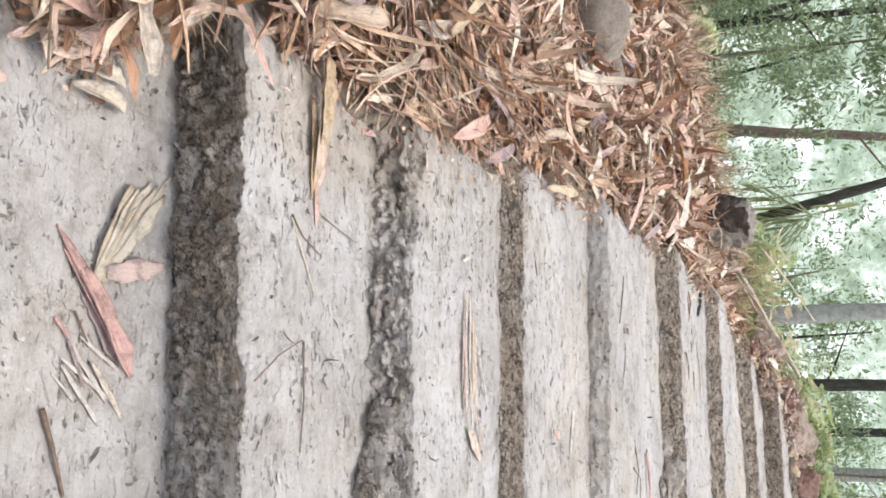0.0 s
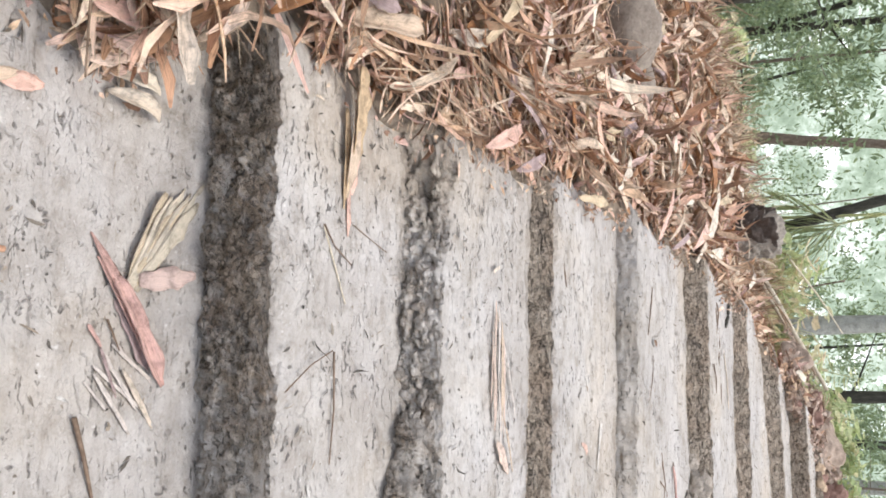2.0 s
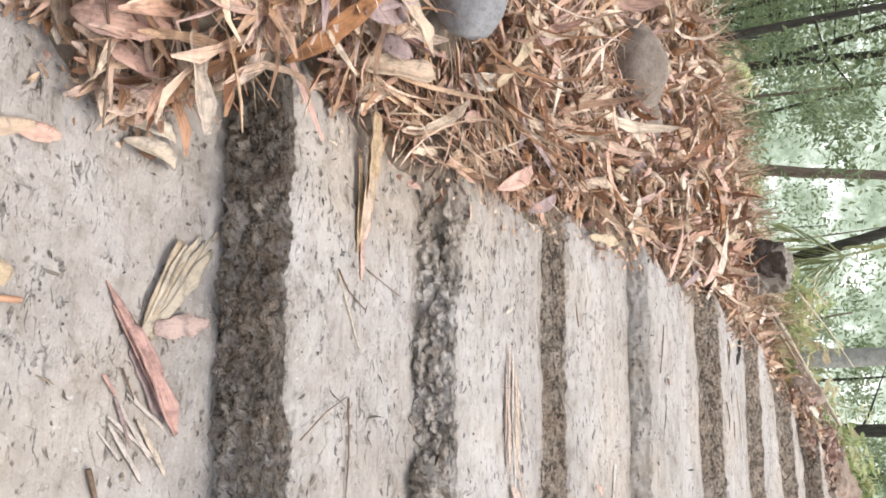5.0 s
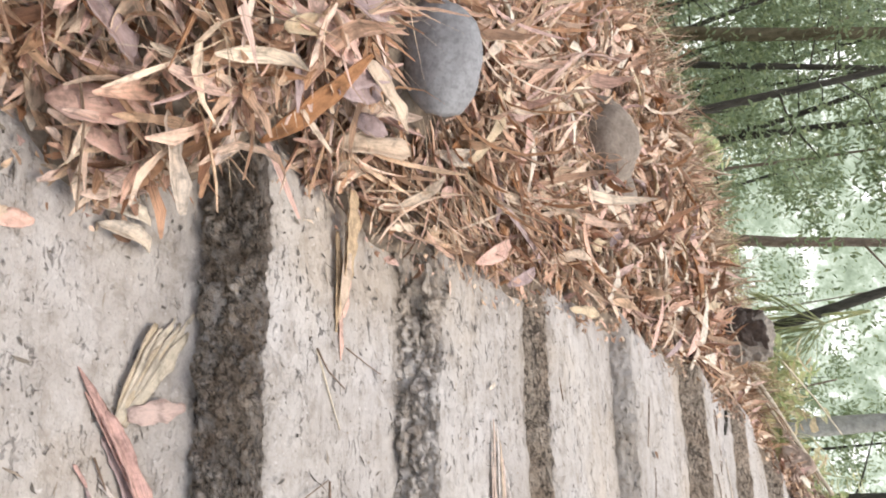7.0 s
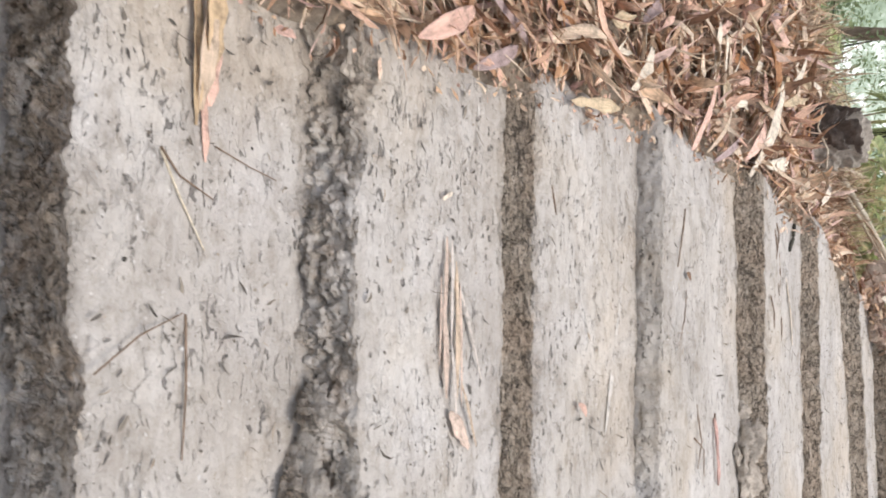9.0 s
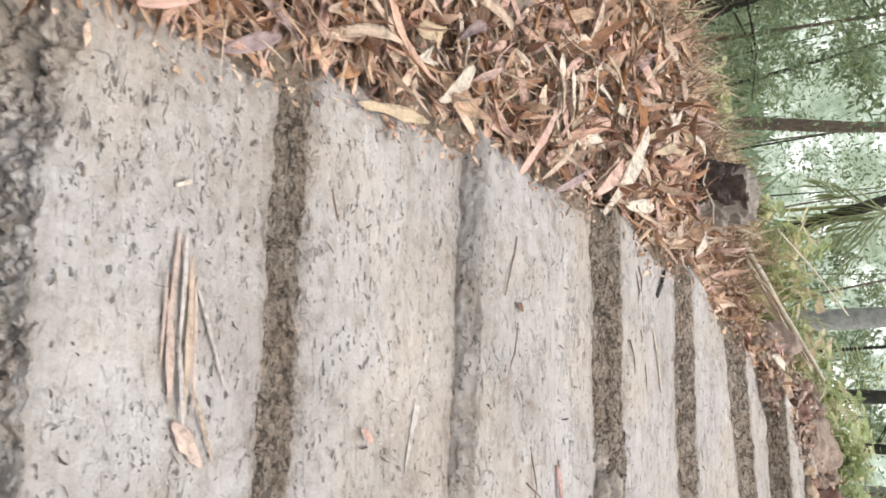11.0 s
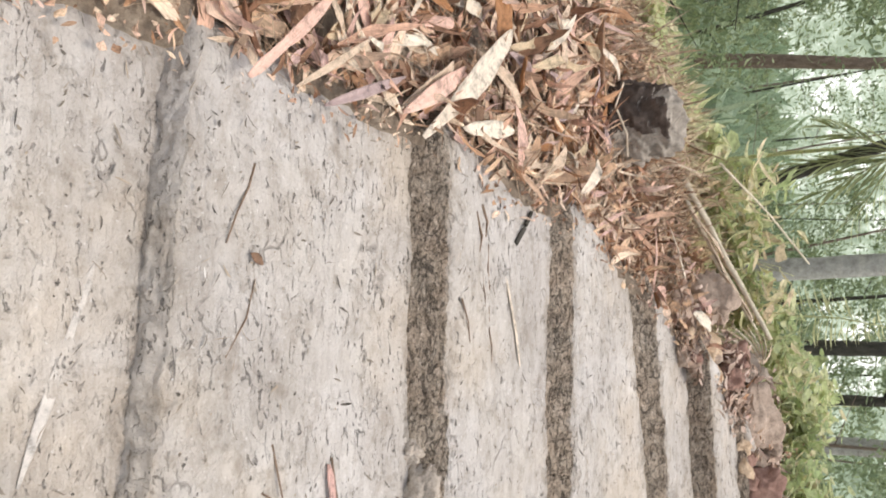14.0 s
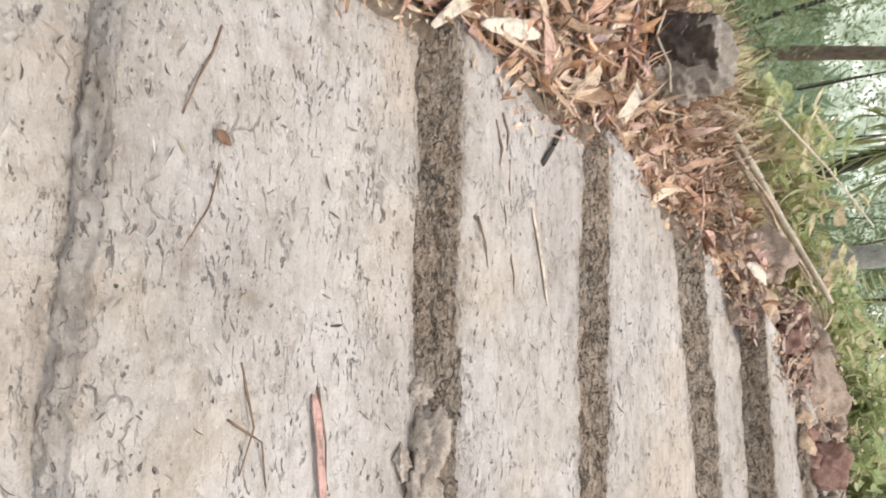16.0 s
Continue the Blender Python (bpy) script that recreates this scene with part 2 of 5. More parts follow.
BLEACHED = make_leaf("bleached_sheath_pieces", [(0.0, (0.80, 0.62, 0.46)), (0.35, (0.78, 0.52, 0.42)), (0.7, (0.86, 0.74, 0.58)), (1.0, (0.70, 0.46, 0.37))], glow=0.05, vein=0.55, grain=9.0)
STRAW = make_leaf("straw", [(0.0, (0.40, 0.28, 0.18)), (0.4, (0.64, 0.49, 0.33)), (0.75, (0.28, 0.17, 0.10)), (1.0, (0.72, 0.58, 0.43))])
CHIPS = make_leaf("dark_chips", [(0.0, (0.10, 0.085, 0.07)), (0.45, (0.17, 0.14, 0.11)), (0.7, (0.30, 0.25, 0.19)), (0.88, (0.42, 0.33, 0.24)), (1.0, (0.66, 0.62, 0.56))])
FOLIAGE = make_leaf("green_leaves", GREEN, glow=0.55, rough=0.5, vein=0.15, grain=8)
SPROUT = make_leaf("bright_weed_leaves", [(0.0, (0.38, 0.46, 0.20)), (0.4, (0.52, 0.58, 0.29)), (0.75, (0.66, 0.66, 0.38)), (1.0, (0.70, 0.60, 0.38))], glow=0.5, rough=0.5, vein=0.2, grain=10)
# green leaves lightened and blued: distance haze put into the colour
HAZY = make_leaf("haze_tinted_leaves", [(0.0, (0.32, 0.41, 0.28)), (0.5, (0.40, 0.50, 0.35)), (1.0, (0.50, 0.58, 0.40))], glow=0.55, rough=0.5, vein=0.15, grain=8)
FRESH = make_leaf("yellow_green_leaves", YELLOWISH, glow=0.5, rough=0.5, vein=0.2, grain=10)
STALE = make_leaf("half_dry_weed_leaves", [(0.0, (0.62, 0.60, 0.32)), (0.5, (0.76, 0.66, 0.43)), (1.0, (0.70, 0.53, 0.35))], glow=0.4, rough=0.6, vein=0.25, grain=10)
STONE = make_plain("grey_stone", (0.20, 0.19, 0.185), (0.33, 0.32, 0.31), 9, 0.8, 0.35)
BROWN_STONE = make_plain("brown_stone", (0.20, 0.155, 0.12), (0.34, 0.28, 0.22), 10, 0.9, 0.5)
CLOD = make_plain("clay_clod", (0.26, 0.19, 0.14), (0.52, 0.40, 0.31), 14, 0.95, 0.8)
SANDCLOD = make_plain("sandy_clod", (0.42, 0.29, 0.18), (0.66, 0.50, 0.35), 14, 0.95, 0.8)
REDCLOD = make_plain("red_clay_clod", (0.19, 0.10, 0.075), (0.38, 0.24, 0.185), 14, 0.95, 0.8)
WOODGREY = make_plain("weathered_wood", (0.18, 0.15, 0.118), (0.42, 0.365, 0.30), 16, 0.9, 0.9, (1, 1, 0.25))
STUMP_DARK = make_plain("dark_stump_wood", (0.05, 0.036, 0.028), (0.13, 0.098, 0.078), 22, 0.95, 0.9)
BARK_BROWN = make_plain("brown_bark", (0.145, 0.104, 0.080), (0.362, 0.275, 0.217), 14, 0.9, 0.9, (1, 1, 0.3), 0.02)
BARK_GREY = make_plain("grey_bark", (0.290, 0.275, 0.246), (0.580, 0.558, 0.507), 12, 0.9, 0.8, (1, 1, 0.9), 0.02)
BARK_OLIVE = make_plain("mossy_bark", (0.09, 0.075, 0.045), (0.24, 0.20, 0.125), 14, 0.9, 0.9, (1, 1, 0.3), 0.02)
BARK_DARK = make_plain("dark_bark", (0.035, 0.032, 0.026), (0.11, 0.10, 0.08), 14, 0.9, 0.9, (1, 1, 0.3), 0.02)
STRAWWOOD = make_plain("bleached_wood", (0.50, 0.41, 0.29), (0.78, 0.68, 0.52), 18, 0.85, 0.6)
EARTHCLOD = make_plain("crumbled_earth", (0.30, 0.25, 0.20), (0.55, 0.47, 0.385), 18, 0.95, 0.6)
TWIG = make_plain("dry_twig", (0.13, 0.085, 0.055), (0.32, 0.22, 0.15), 30, 0.85, 0.5)


def tint(name, rgb, vein=0.4, glow=0.08, grain=50.0):
    return make_leaf(name, [(0.0, tuple(c * 0.92 for c in rgb)), (1.0, tuple(min(c * 1.08, 0.85) for c in rgb))], "object", glow, 0.75, vein, grain)


# ---- shape of the ground ----
RISERS = [  # y at x = 0, height of the tread above it, lean of the line in degrees, batter of the face
    (1.366, 0.255, 1.1, -0.010), (1.826, 0.366, -0.2, 0.062), (2.427, 0.438, -2.6, 0.062), (3.164, 0.526, -5.2, 0.043), (4.052, 0.633, -2.1, 0.072),
    (4.769, 0.710, -4.5, 0.085), (5.412, 0.801, 7.0, 0.080), (5.806, 0.918, 5.5, 0.020), (6.140, 0.970, 6.0, 0.030), (6.420, 0.995, 6.0, 0.030)]
EDGE = [(-3, -0.85), (0.5, -0.78), (0.9, -0.69), (1.0, -0.60), (1.08, -0.55), (1.17, -0.59), (1.25, -0.68), (1.38, -0.70), (1.6, -0.655), (1.76, -0.61), (1.9, -0.585), (2.1, -0.59), (2.45, -0.575),
        (3.2, -0.575), (3.45, -0.53), (4.05, -0.505), (4.15, -0.45), (4.5, -0.35), (4.9, -0.315), (5.4, -0.07), (5.8, 0.20), (6.1, 0.42), (6.6, 0.75)]
LEVEL = [(-3, 0.0), (1.2, 0.0), (1.5, 0.25), (2.1, 0.36), (2.8, 0.435), (3.6, 0.52), (4.4, 0.63), (5.1, 0.71), (5.6, 0.80), (6.0, 0.91), (6.4, 1.0), (6.7, 1.03)]
SIDE = [(-3, 0.30), (0, 0.36), (1, 0.40), (1.5, 0.45), (2.2, 0.44), (3, 0.42), (4, 0.46), (5, 0.49), (5.8, 0.50), (6.5, 0.50), (7.2, 0.48)]
CREST = [(-6, 2.5), (-3, 3.4), (-2.5, 4.2), (-2, 5.2), (-1.45, 5.9), (-0.75, 6.8), (-0.2, 7.0), (0.3, 6.9), (1, 6.7), (3, 6.7)]


def along(table, v):
    return np.interp(v, [a for a, _ in table], [b for _, b in table])


def fbm(x, y, z, scale, octaves=4):
    return noise.fractal((x * scale, y * scale, z * scale), 0.9, 2.0, octaves)


def riser_y(j, x):
    y, _, deg, _ = RISERS[j]
    return y + math.tan(radians(deg)) * x + 0.008 * fbm(x, j * 3.1, 0, 3.0) + 0.0025 * fbm(x, j * 3.1, 4, 30.0)


def bite(j, x):
    """How far the worn front edge is bitten back."""
    return 0.022 * max(fbm(x, j * 2.3, 5, 6.0, 4), -0.3) + 0.010 * fbm(x, j * 2.3, 8, 34.0, 3) + 0.006


def slump(j, x):
    """The second face has slumped back near the bank."""
    return 0.055 * (1 - float(smooth(-0.48, -0.22, x))) if j == 1 else 0.0


def smooth(a, b, v):
    t = np.clip((v - a) / (b - a), 0, 1)
    return t * t * (3 - 2 * t)


def bank_z(x, y):
    """Height of the littered ground beside and beyond the steps (arrays)."""
    edge, level, side, crest = along(EDGE, y), along(LEVEL, y), along(SIDE, y), along(CREST, x)
    d = edge - x
    wide = np.where(y < 1.35, 0.22, 0.45)
    left = (level - 0.02) + (side - level + 0.02) * smooth(0.0, 1.0, d / wide)
    z = np.where(d > 0, left, level - 0.16)
    z = np.where(x > 1.8, level - 0.16 + 0.5 * smooth(1.8, 2.3, x), z)
    over = np.maximum(y - crest, 0)
    z = z - 0.26 * over * over / (over + 0.6)
    z = np.where(over > 0, np.minimum(z, along(SIDE, np.minimum(y, 7.2)) + 0.45 * smooth(-0.6, 0.6, x) - 0.26 * over * over / (over + 0.6)), z)
    return np.maximum(z, -11.0)


def mesh_object(name, verts, faces, mats, smooth_shade=True, index=None, uv=None):
    me = bpy.data.meshes.new(name)
    me.from_pydata(verts, [], faces)
    for m in mats:
        me.materials.append(m)
    if index is not None:
        me.polygons.foreach_set("material_index", np.asarray(index, np.int32))
    if uv is not None:
        layer = me.uv_layers.new(name="UVMap")
        loops = np.empty(len(me.loops), np.int32)
        me.loops.foreach_get("vertex_index", loops)
        layer.data.foreach_set("uv", np.asarray(uv, np.float32)[loops].ravel())
    if smooth_shade:
        me.polygons.foreach_set("use_smooth", np.ones(len(me.polygons), bool))
    me.update()
    return new(name, me)


def grid_faces(rows, cols):
    i = np.arange((rows - 1) * cols).reshape(rows - 1, cols)[:, :-1].ravel()
    return np.stack([i, i + 1, i + cols + 1, i + cols], 1)


# ---- ground: one sheet to the horizon ----
def build_ground():
    far = [9.5 + 1.0 * k for k in range(1, 40)] + [60, 80, 120, 200, 400, 800, 1500, 3000]
    xs = np.array(sorted([-v for v in far] + list(np.arange(-9, -3, 0.3)) + list(np.arange(-3, 2.7, 0.035)) + list(np.arange(2.7, 9.5, 0.3)) + far))
    ys = np.array(sorted([-v for v in far] + list(np.arange(-9, -1, 0.4)) + list(np.arange(-1, 8.6, 0.035)) + list(np.arange(8.6, 9.5, 0.2)) + far))
    gx, gy = np.meshgrid(xs, ys)
    gz = bank_z(gx, gy)
    verts = np.stack([gx.ravel(), gy.ravel(), gz.ravel()], 1)
    for v in verts:
        if -4 < v[0] < 3 and -2 < v[1] < 12:
            v[2] += 0.03 * fbm(v[0], v[1], 0, 2.5) + 0.012 * fbm(v[0], v[1], 5, 9)
        elif abs(v[0]) < 60 and abs(v[1]) < 60:
            v[2] += 0.35 * fbm(v[0], v[1], 0, 0.15)
    ob = mesh_object("ground", verts.tolist(), grid_faces(len(ys), len(xs)).tolist(), [SOIL])
    return tagged(ob, "brown forest soil sloping away behind the crest", "ground", kind="structure")


build_ground()


# ---- the steps: trodden clay with rough cut faces ----
def build_step(j):
    """j = -1 is the landing below the first face."""
    us = np.concatenate([np.linspace(0, 0.06, 10)[:-1], np.linspace(0.06, 0.62, 300 if j in (0, 1) else 190)[:-1], np.linspace(0.62, 1, 50)])
    low = RISERS[j - 1][1] if j > 0 else 0.0
    high = RISERS[j][1] if j >= 0 else 0.0
    batter = RISERS[j][3] if j >= 0 else 0.0
    face_rows = [] if j < 0 else list(np.linspace(0.0, 0.95, 44 if j < 2 else 16))
    depth = (RISERS[j + 1][0] if j + 1 < len(RISERS) else 6.85) - (RISERS[j][0] if j >= 0 else -1.2)
    count = max(10, int(depth / 0.016))
    tread_rows = [0.0, 0.012, 0.03] + list(np.linspace(0.05, 1.0, count))
    verts, mask = [], []
    raw = {0: 0.46, 1: 0.12, 3: 0.08}.get(j, 1.15)
    crumble = 0.028 if j == 1 else (0.030 if j == 0 else 0.010)
    for r in range(len(face_rows) + len(tread_rows)):
        for u in us:
            darker = 0.0
            if r < len(face_rows):
                s, t = face_rows[r], 0.0
            else:
                s, t = 1.0, tread_rows[r - len(face_rows)]
            yc = (RISERS[j][0] if j >= 0 else -1.2) + t * depth
            xe = float(along(EDGE, yc)) - 0.10
            x = xe + u * (2.05 - xe)
            y0 = riser_y(j, x) if j >= 0 else -1.2
            y1 = riser_y(j + 1, x) + 0.07 if j + 1 < len(RISERS) else 6.85
            if r < len(face_rows):
                y = y0 + (batter + bite(j, x) + slump(j, x)) * s
                z = low - 0.02 + (high - low + 0.02) * s
                n = 0.7 * fbm(x, z * 2, j, 8.0, 5) + 0.8 * fbm(x, z * 1.5, j + 3, 30.0, 5)
                y -= crumble * (n - 0.15) * math.sin(math.pi * min(s * 1.15, 1.0)) ** 0.5
                y -= 0.35 * crumble * abs(fbm(x * 0.5, z * 1.6, j + 9, 24.0, 4)) * math.sin(math.pi * min(s * 1.1, 1.0))
                if j in (0, 1):
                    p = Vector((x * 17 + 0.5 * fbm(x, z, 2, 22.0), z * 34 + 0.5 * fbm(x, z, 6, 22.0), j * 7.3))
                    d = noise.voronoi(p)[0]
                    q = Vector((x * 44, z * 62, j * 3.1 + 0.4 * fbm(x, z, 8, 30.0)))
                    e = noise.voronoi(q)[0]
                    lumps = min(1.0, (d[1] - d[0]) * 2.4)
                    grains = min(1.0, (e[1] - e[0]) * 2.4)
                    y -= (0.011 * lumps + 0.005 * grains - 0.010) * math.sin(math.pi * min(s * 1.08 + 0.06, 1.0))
                    # darkens the colour between lumps and grains: crevice shade painted in
                    darker = (0.45 if j == 0 else 0.32) * (1 - lumps) ** 2 + 0.28 * (1 - grains) ** 2
                if j == 1:
                    y -= 0.05 * max(0.0, fbm(x, 2, j, 4.0, 3)) * (1 - s)
                    y += max(0.0, 0.022 + 0.03 * fbm(x, 5, j, 6.0, 3)) * math.exp(-s / 0.09)
                    y += 0.035 * max(0.0, fbm(x, s * 0.4, j + 6, 7.0, 4)) * math.sin(math.pi * s)
                if j == 3:
                    y += max(0.0, 0.034 + 0.016 * fbm(x, 5, j, 5.0, 3)) * math.exp(-s / 0.16)
                z += 0.008 * fbm(x, s, j, 14.0)
            else:
                nose = batter + bite(j, x) + slump(j, x) if j >= 0 else 0.0
                y = y0 + nose + (y1 - y0 - nose) * t
                z = high + 0.009 * fbm(x, y, 3, 2.2) + 0.005 * fbm(x, y, 7, 9.0, 5) + 0.0022 * fbm(x, y * 1.5, 1, 38.0, 4)
                back = y - y0 - batter
                if j >= 0:
                    wear = 0.026 + 0.014 * fbm(x, j, 2, 2.5) + (0.03 * max(0.0, fbm(x, 9, 2, 4.0)) if j == 1 else 0)
                    z -= max(wear, 0.006) * math.exp(-back / 0.045)
                if j < 0:
                    z += (0.045 + 0.012 * fbm(x, y, 6, 6.0)) * float(smooth(0.0, 1.0, (y - y1 + 0.20) / 0.12))
                elif y1 - y < 0.13 and j + 1 < len(RISERS):
                    z += 0.008 * (1 - (y1 - y) / 0.13) * (1 + fbm(x, y, 6, 6.0))
            rim = 0.10 + 0.03 * fbm(0, y, 4, 7.0)
            if x - xe < rim:
                z -= 0.6 * (rim - (x - xe)) ** 1.15
            # cut earth, with painted shading: paler at the nose, darker in crevices and feet
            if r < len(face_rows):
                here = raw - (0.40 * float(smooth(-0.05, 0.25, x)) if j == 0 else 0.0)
                cut = here * (1.0 if s < 0.75 else 1.0 - 0.45 * (s - 0.75) / 0.25) + darker + ((0.5 if j == 1 else 0.95) * math.exp(-s / 0.12) if j in (1, 3) else 0.0)
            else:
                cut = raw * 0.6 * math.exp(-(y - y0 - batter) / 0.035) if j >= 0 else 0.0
                # painted contact shade on the tread along the next face's foot
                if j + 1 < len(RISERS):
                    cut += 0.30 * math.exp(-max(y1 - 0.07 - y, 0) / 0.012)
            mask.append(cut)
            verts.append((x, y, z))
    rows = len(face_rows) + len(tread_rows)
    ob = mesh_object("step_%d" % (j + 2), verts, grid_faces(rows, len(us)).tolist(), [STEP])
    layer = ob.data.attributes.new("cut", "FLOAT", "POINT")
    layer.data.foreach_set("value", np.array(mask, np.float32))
    tagged(ob, "worn pale clay step with a rough dark face", "step", kind="structure")


for j in range(-1, len(RISERS)):
    build_step(j)


# ---- glowing backdrop painted as bright hazy distance beyond the trees ----
def build_backdrop():
    m, nt, b = material("glowing_hazy_distance")
    # emission carries the haze, far greenery and white gaps, and backlights the leaves
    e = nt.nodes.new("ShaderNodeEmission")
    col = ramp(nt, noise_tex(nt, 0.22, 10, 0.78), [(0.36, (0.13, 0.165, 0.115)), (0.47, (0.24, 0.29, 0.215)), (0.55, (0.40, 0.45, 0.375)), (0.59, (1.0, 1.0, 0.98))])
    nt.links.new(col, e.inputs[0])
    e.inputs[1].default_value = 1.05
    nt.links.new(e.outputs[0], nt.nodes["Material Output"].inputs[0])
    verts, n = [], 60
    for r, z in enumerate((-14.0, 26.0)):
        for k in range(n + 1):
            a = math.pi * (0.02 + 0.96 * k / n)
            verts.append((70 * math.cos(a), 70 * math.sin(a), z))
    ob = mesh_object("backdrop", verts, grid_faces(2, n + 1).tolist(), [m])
    tagged(ob, "glowing backdrop of far foliage, haze and bright sky gaps", "backdrop", kind="structure")


build_backdrop()


# ---- leaves as blades ----
def blades(count, place, length, width, curl, fold, tip=1.0, sections=5, strip=False):
    """Many blades in one go. place: (n, 3) feet; yaw, pitch, roll are random per blade. Returns verts, faces, uv."""
    pos, yaw, pitch, roll = place
    L, W, C, F = (np.broadcast_to(np.asarray(v, float), (count,)) for v in (length, width, curl, fold))
    s = np.linspace(0, 1, sections)
    prof = np.sin(np.pi * np.clip(s * 0.94 + 0.04, 0, 1) ** (0.8 * tip)) ** 0.8
    prof[0], prof[-1] = 0.22, 0.06
    if strip:
        prof = np.array([0.35] + [1.0, 0.85, 1.0, 0.9, 0.8][: sections - 2] + [0.2])
    torn = prof[None, :, None] * (1 + rng.normal(0, 0.32, (count, sections, 3)).clip(-0.65, 0.6))
    ang = C[:, None] * s[None]
    a = L[:, None] * np.where(np.abs(C[:, None]) > 1e-3, np.sin(ang) / np.where(np.abs(C[:, None]) > 1e-3, C[:, None], 1), s[None])
    h = L[:, None] * np.where(np.abs(C[:, None]) > 1e-3, (1 - np.cos(ang)) / np.where(np.abs(C[:, None]) > 1e-3, C[:, None], 1), 0)
    pts = np.zeros((count, sections, 3, 3))
    sway = rng.normal(0, 0.22, count)
    for k, side in enumerate((-1, 0, 1)):
        pts[:, :, k, 0] = a
        pts[:, :, k, 1] = side * 0.5 * W[:, None] * torn[:, :, k] + sway[:, None] * L[:, None] * (s[None] - 0.5) ** 2
        pts[:, :, k, 2] = h + (abs(side) * F[:, None] * 0.5 * W[:, None] * prof[None])
    pts[..., 0] -= 0.5 * L[:, None, None]
    cy, sy, cp, sp, cr, sr = np.cos(yaw), np.sin(yaw), np.cos(pitch), np.sin(pitch), np.cos(roll), np.sin(roll)
    rot = np.empty((count, 3, 3))
    rot[:, 0, 0], rot[:, 0, 1], rot[:, 0, 2] = cy * cp, cy * sp * sr - sy * cr, cy * sp * cr + sy * sr
    rot[:, 1, 0], rot[:, 1, 1], rot[:, 1, 2] = sy * cp, sy * sp * sr + cy * cr, sy * sp * cr - cy * sr
    rot[:, 2, 0], rot[:, 2, 1], rot[:, 2, 2] = -sp, cp * sr, cp * cr
    out = np.einsum("nij,nskj->nski", rot, pts) + pos[:, None, None, :]
    per = sections * 3
    base = []
    for q in range(sections - 1):
        for k in range(2):
            i = q * 3 + k
            base.append((i, i + 1, i + 4, i + 3))
    faces = (np.arange(count)[:, None, None] * per + np.array(base)[None]).reshape(-1, 4)
    uv = np.zeros((count, sections, 3, 2))
    uv[..., 0] = np.array([0, 0.5, 1.0])[None, None, :] + rng.random(count)[:, None, None] * 7
    uv[..., 1] = s[None, :, None] + rng.random(count)[:, None, None] * 7
    return out.reshape(-1, 3), faces, uv.reshape(-1, 2)


def stuff(name, data, mat, label, category):
    v, f, uv = data
    ob = mesh_object(name, v.tolist(), f.tolist(), [mat], uv=uv)
    return tagged(ob, label, category, kind="stuff")


def bank_spots(n, y0=0.3, y1=7.4, reach=2.2, bias=0.8, spill=0.0):
    ys = rng.uniform(y0, y1, n)
    d = reach * rng.random(n) ** (1 / bias) - spill * rng.random(n) ** 2
    if spill == 0.0:
        d = d + np.where(ys > 2.3, 0.03 + 0.10 * rng.random(n), 0.02)
    xs = along(EDGE, ys) - d
    return xs, ys


def drift(xs, ys):
    """Direction in which the fallen strips lie at a spot: they lie in loose sheaves."""
    return 1.9 * np.sin(2.3 * xs + 1.7 * ys + 0.6) + 1.5 * np.sin(4.1 * ys - 3.3 * xs) + 0.8 * np.sin(9.0 * xs + 7.0 * ys)


def litter(name, n, length, width, lift, mat, label, reach=2.2, spill=0.0, tilt=0.35, bias=0.8, y0=0.3, y1=7.4, curl=1.0, category="leaf litter", strip=False, loose=3.0, sections=5):
    xs, ys = bank_spots(n, y0, y1, reach, bias, spill)
    L = length[0] + (length[1] - length[0]) * rng.random(n) ** 1.8 * 1.25
    if spill == 0.0:
        xs = xs - np.maximum(L - 0.10, 0) * 0.30
    for sx, sy, r in ((-1.035, 1.675, 0.17), (-1.40, 3.30, 0.17)):
        near = (xs - sx) ** 2 + (ys - sy) ** 2 < (r + 0.13 * L) ** 2
        xs = np.where(near, xs - 0.65, xs)
    xs = np.where((ys > 1.17) & (ys < 1.45) & (xs > -0.82 - 0.25 * L), xs - 0.08 - 0.2 * L, xs)
    zs = np.maximum(bank_z(xs, ys), np.where(xs > along(EDGE, ys), along(LEVEL, ys), -9)) + rng.uniform(0.004, lift, n)
    yaw = drift(xs, ys) + rng.normal(0, loose, n)
    place = (np.stack([xs, ys, zs], 1), yaw, rng.normal(0, tilt, n), rng.normal(0, tilt * 1.3, n))
    data = blades(n, place, L, width[0] + (width[1] - width[0]) * rng.random(n) ** 1.5 * 1.2, rng.normal(0, curl, n), rng.normal(0.25, 0.5, n), strip=strip, sections=sections)
    return stuff(name, data, mat, label, category)


litter("leaf_crumbs", 11000, (0.012, 0.05), (0.005, 0.018), 0.035, LITTER, "broken bits of dry leaf on the bank", spill=0.09)
litter("leaf_litter", 4200, (0.07, 0.22), (0.012, 0.042), 0.05, LITTER, "deep layer of dry brown bamboo leaves on the bank", curl=1.3, loose=1.2)
litter("leaf_litter", 620, (0.12, 0.32), (0.018, 0.050), 0.06, LITTER, "dry brown and pink leaves heaped beside the lower steps", y0=0.3, y1=2.8, reach=1.3, curl=1.2, tilt=0.28, loose=0.9, sections=7)
litter("leaf_litter", 420, (0.09, 0.24), (0.016, 0.046), 0.05, LITTER, "dry leaves heaped at the foot of the bank", y0=0.4, y1=1.36, reach=0.5, curl=1.4, tilt=0.22, sections=7)
litter("leaf_litter", 700, (0.14, 0.34), (0.024, 0.060), 0.06, LITTER, "large dry leaves strewn on the upper bank", y0=2.6, y1=6.2, reach=1.5, curl=1.1, tilt=0.25, sections=7)
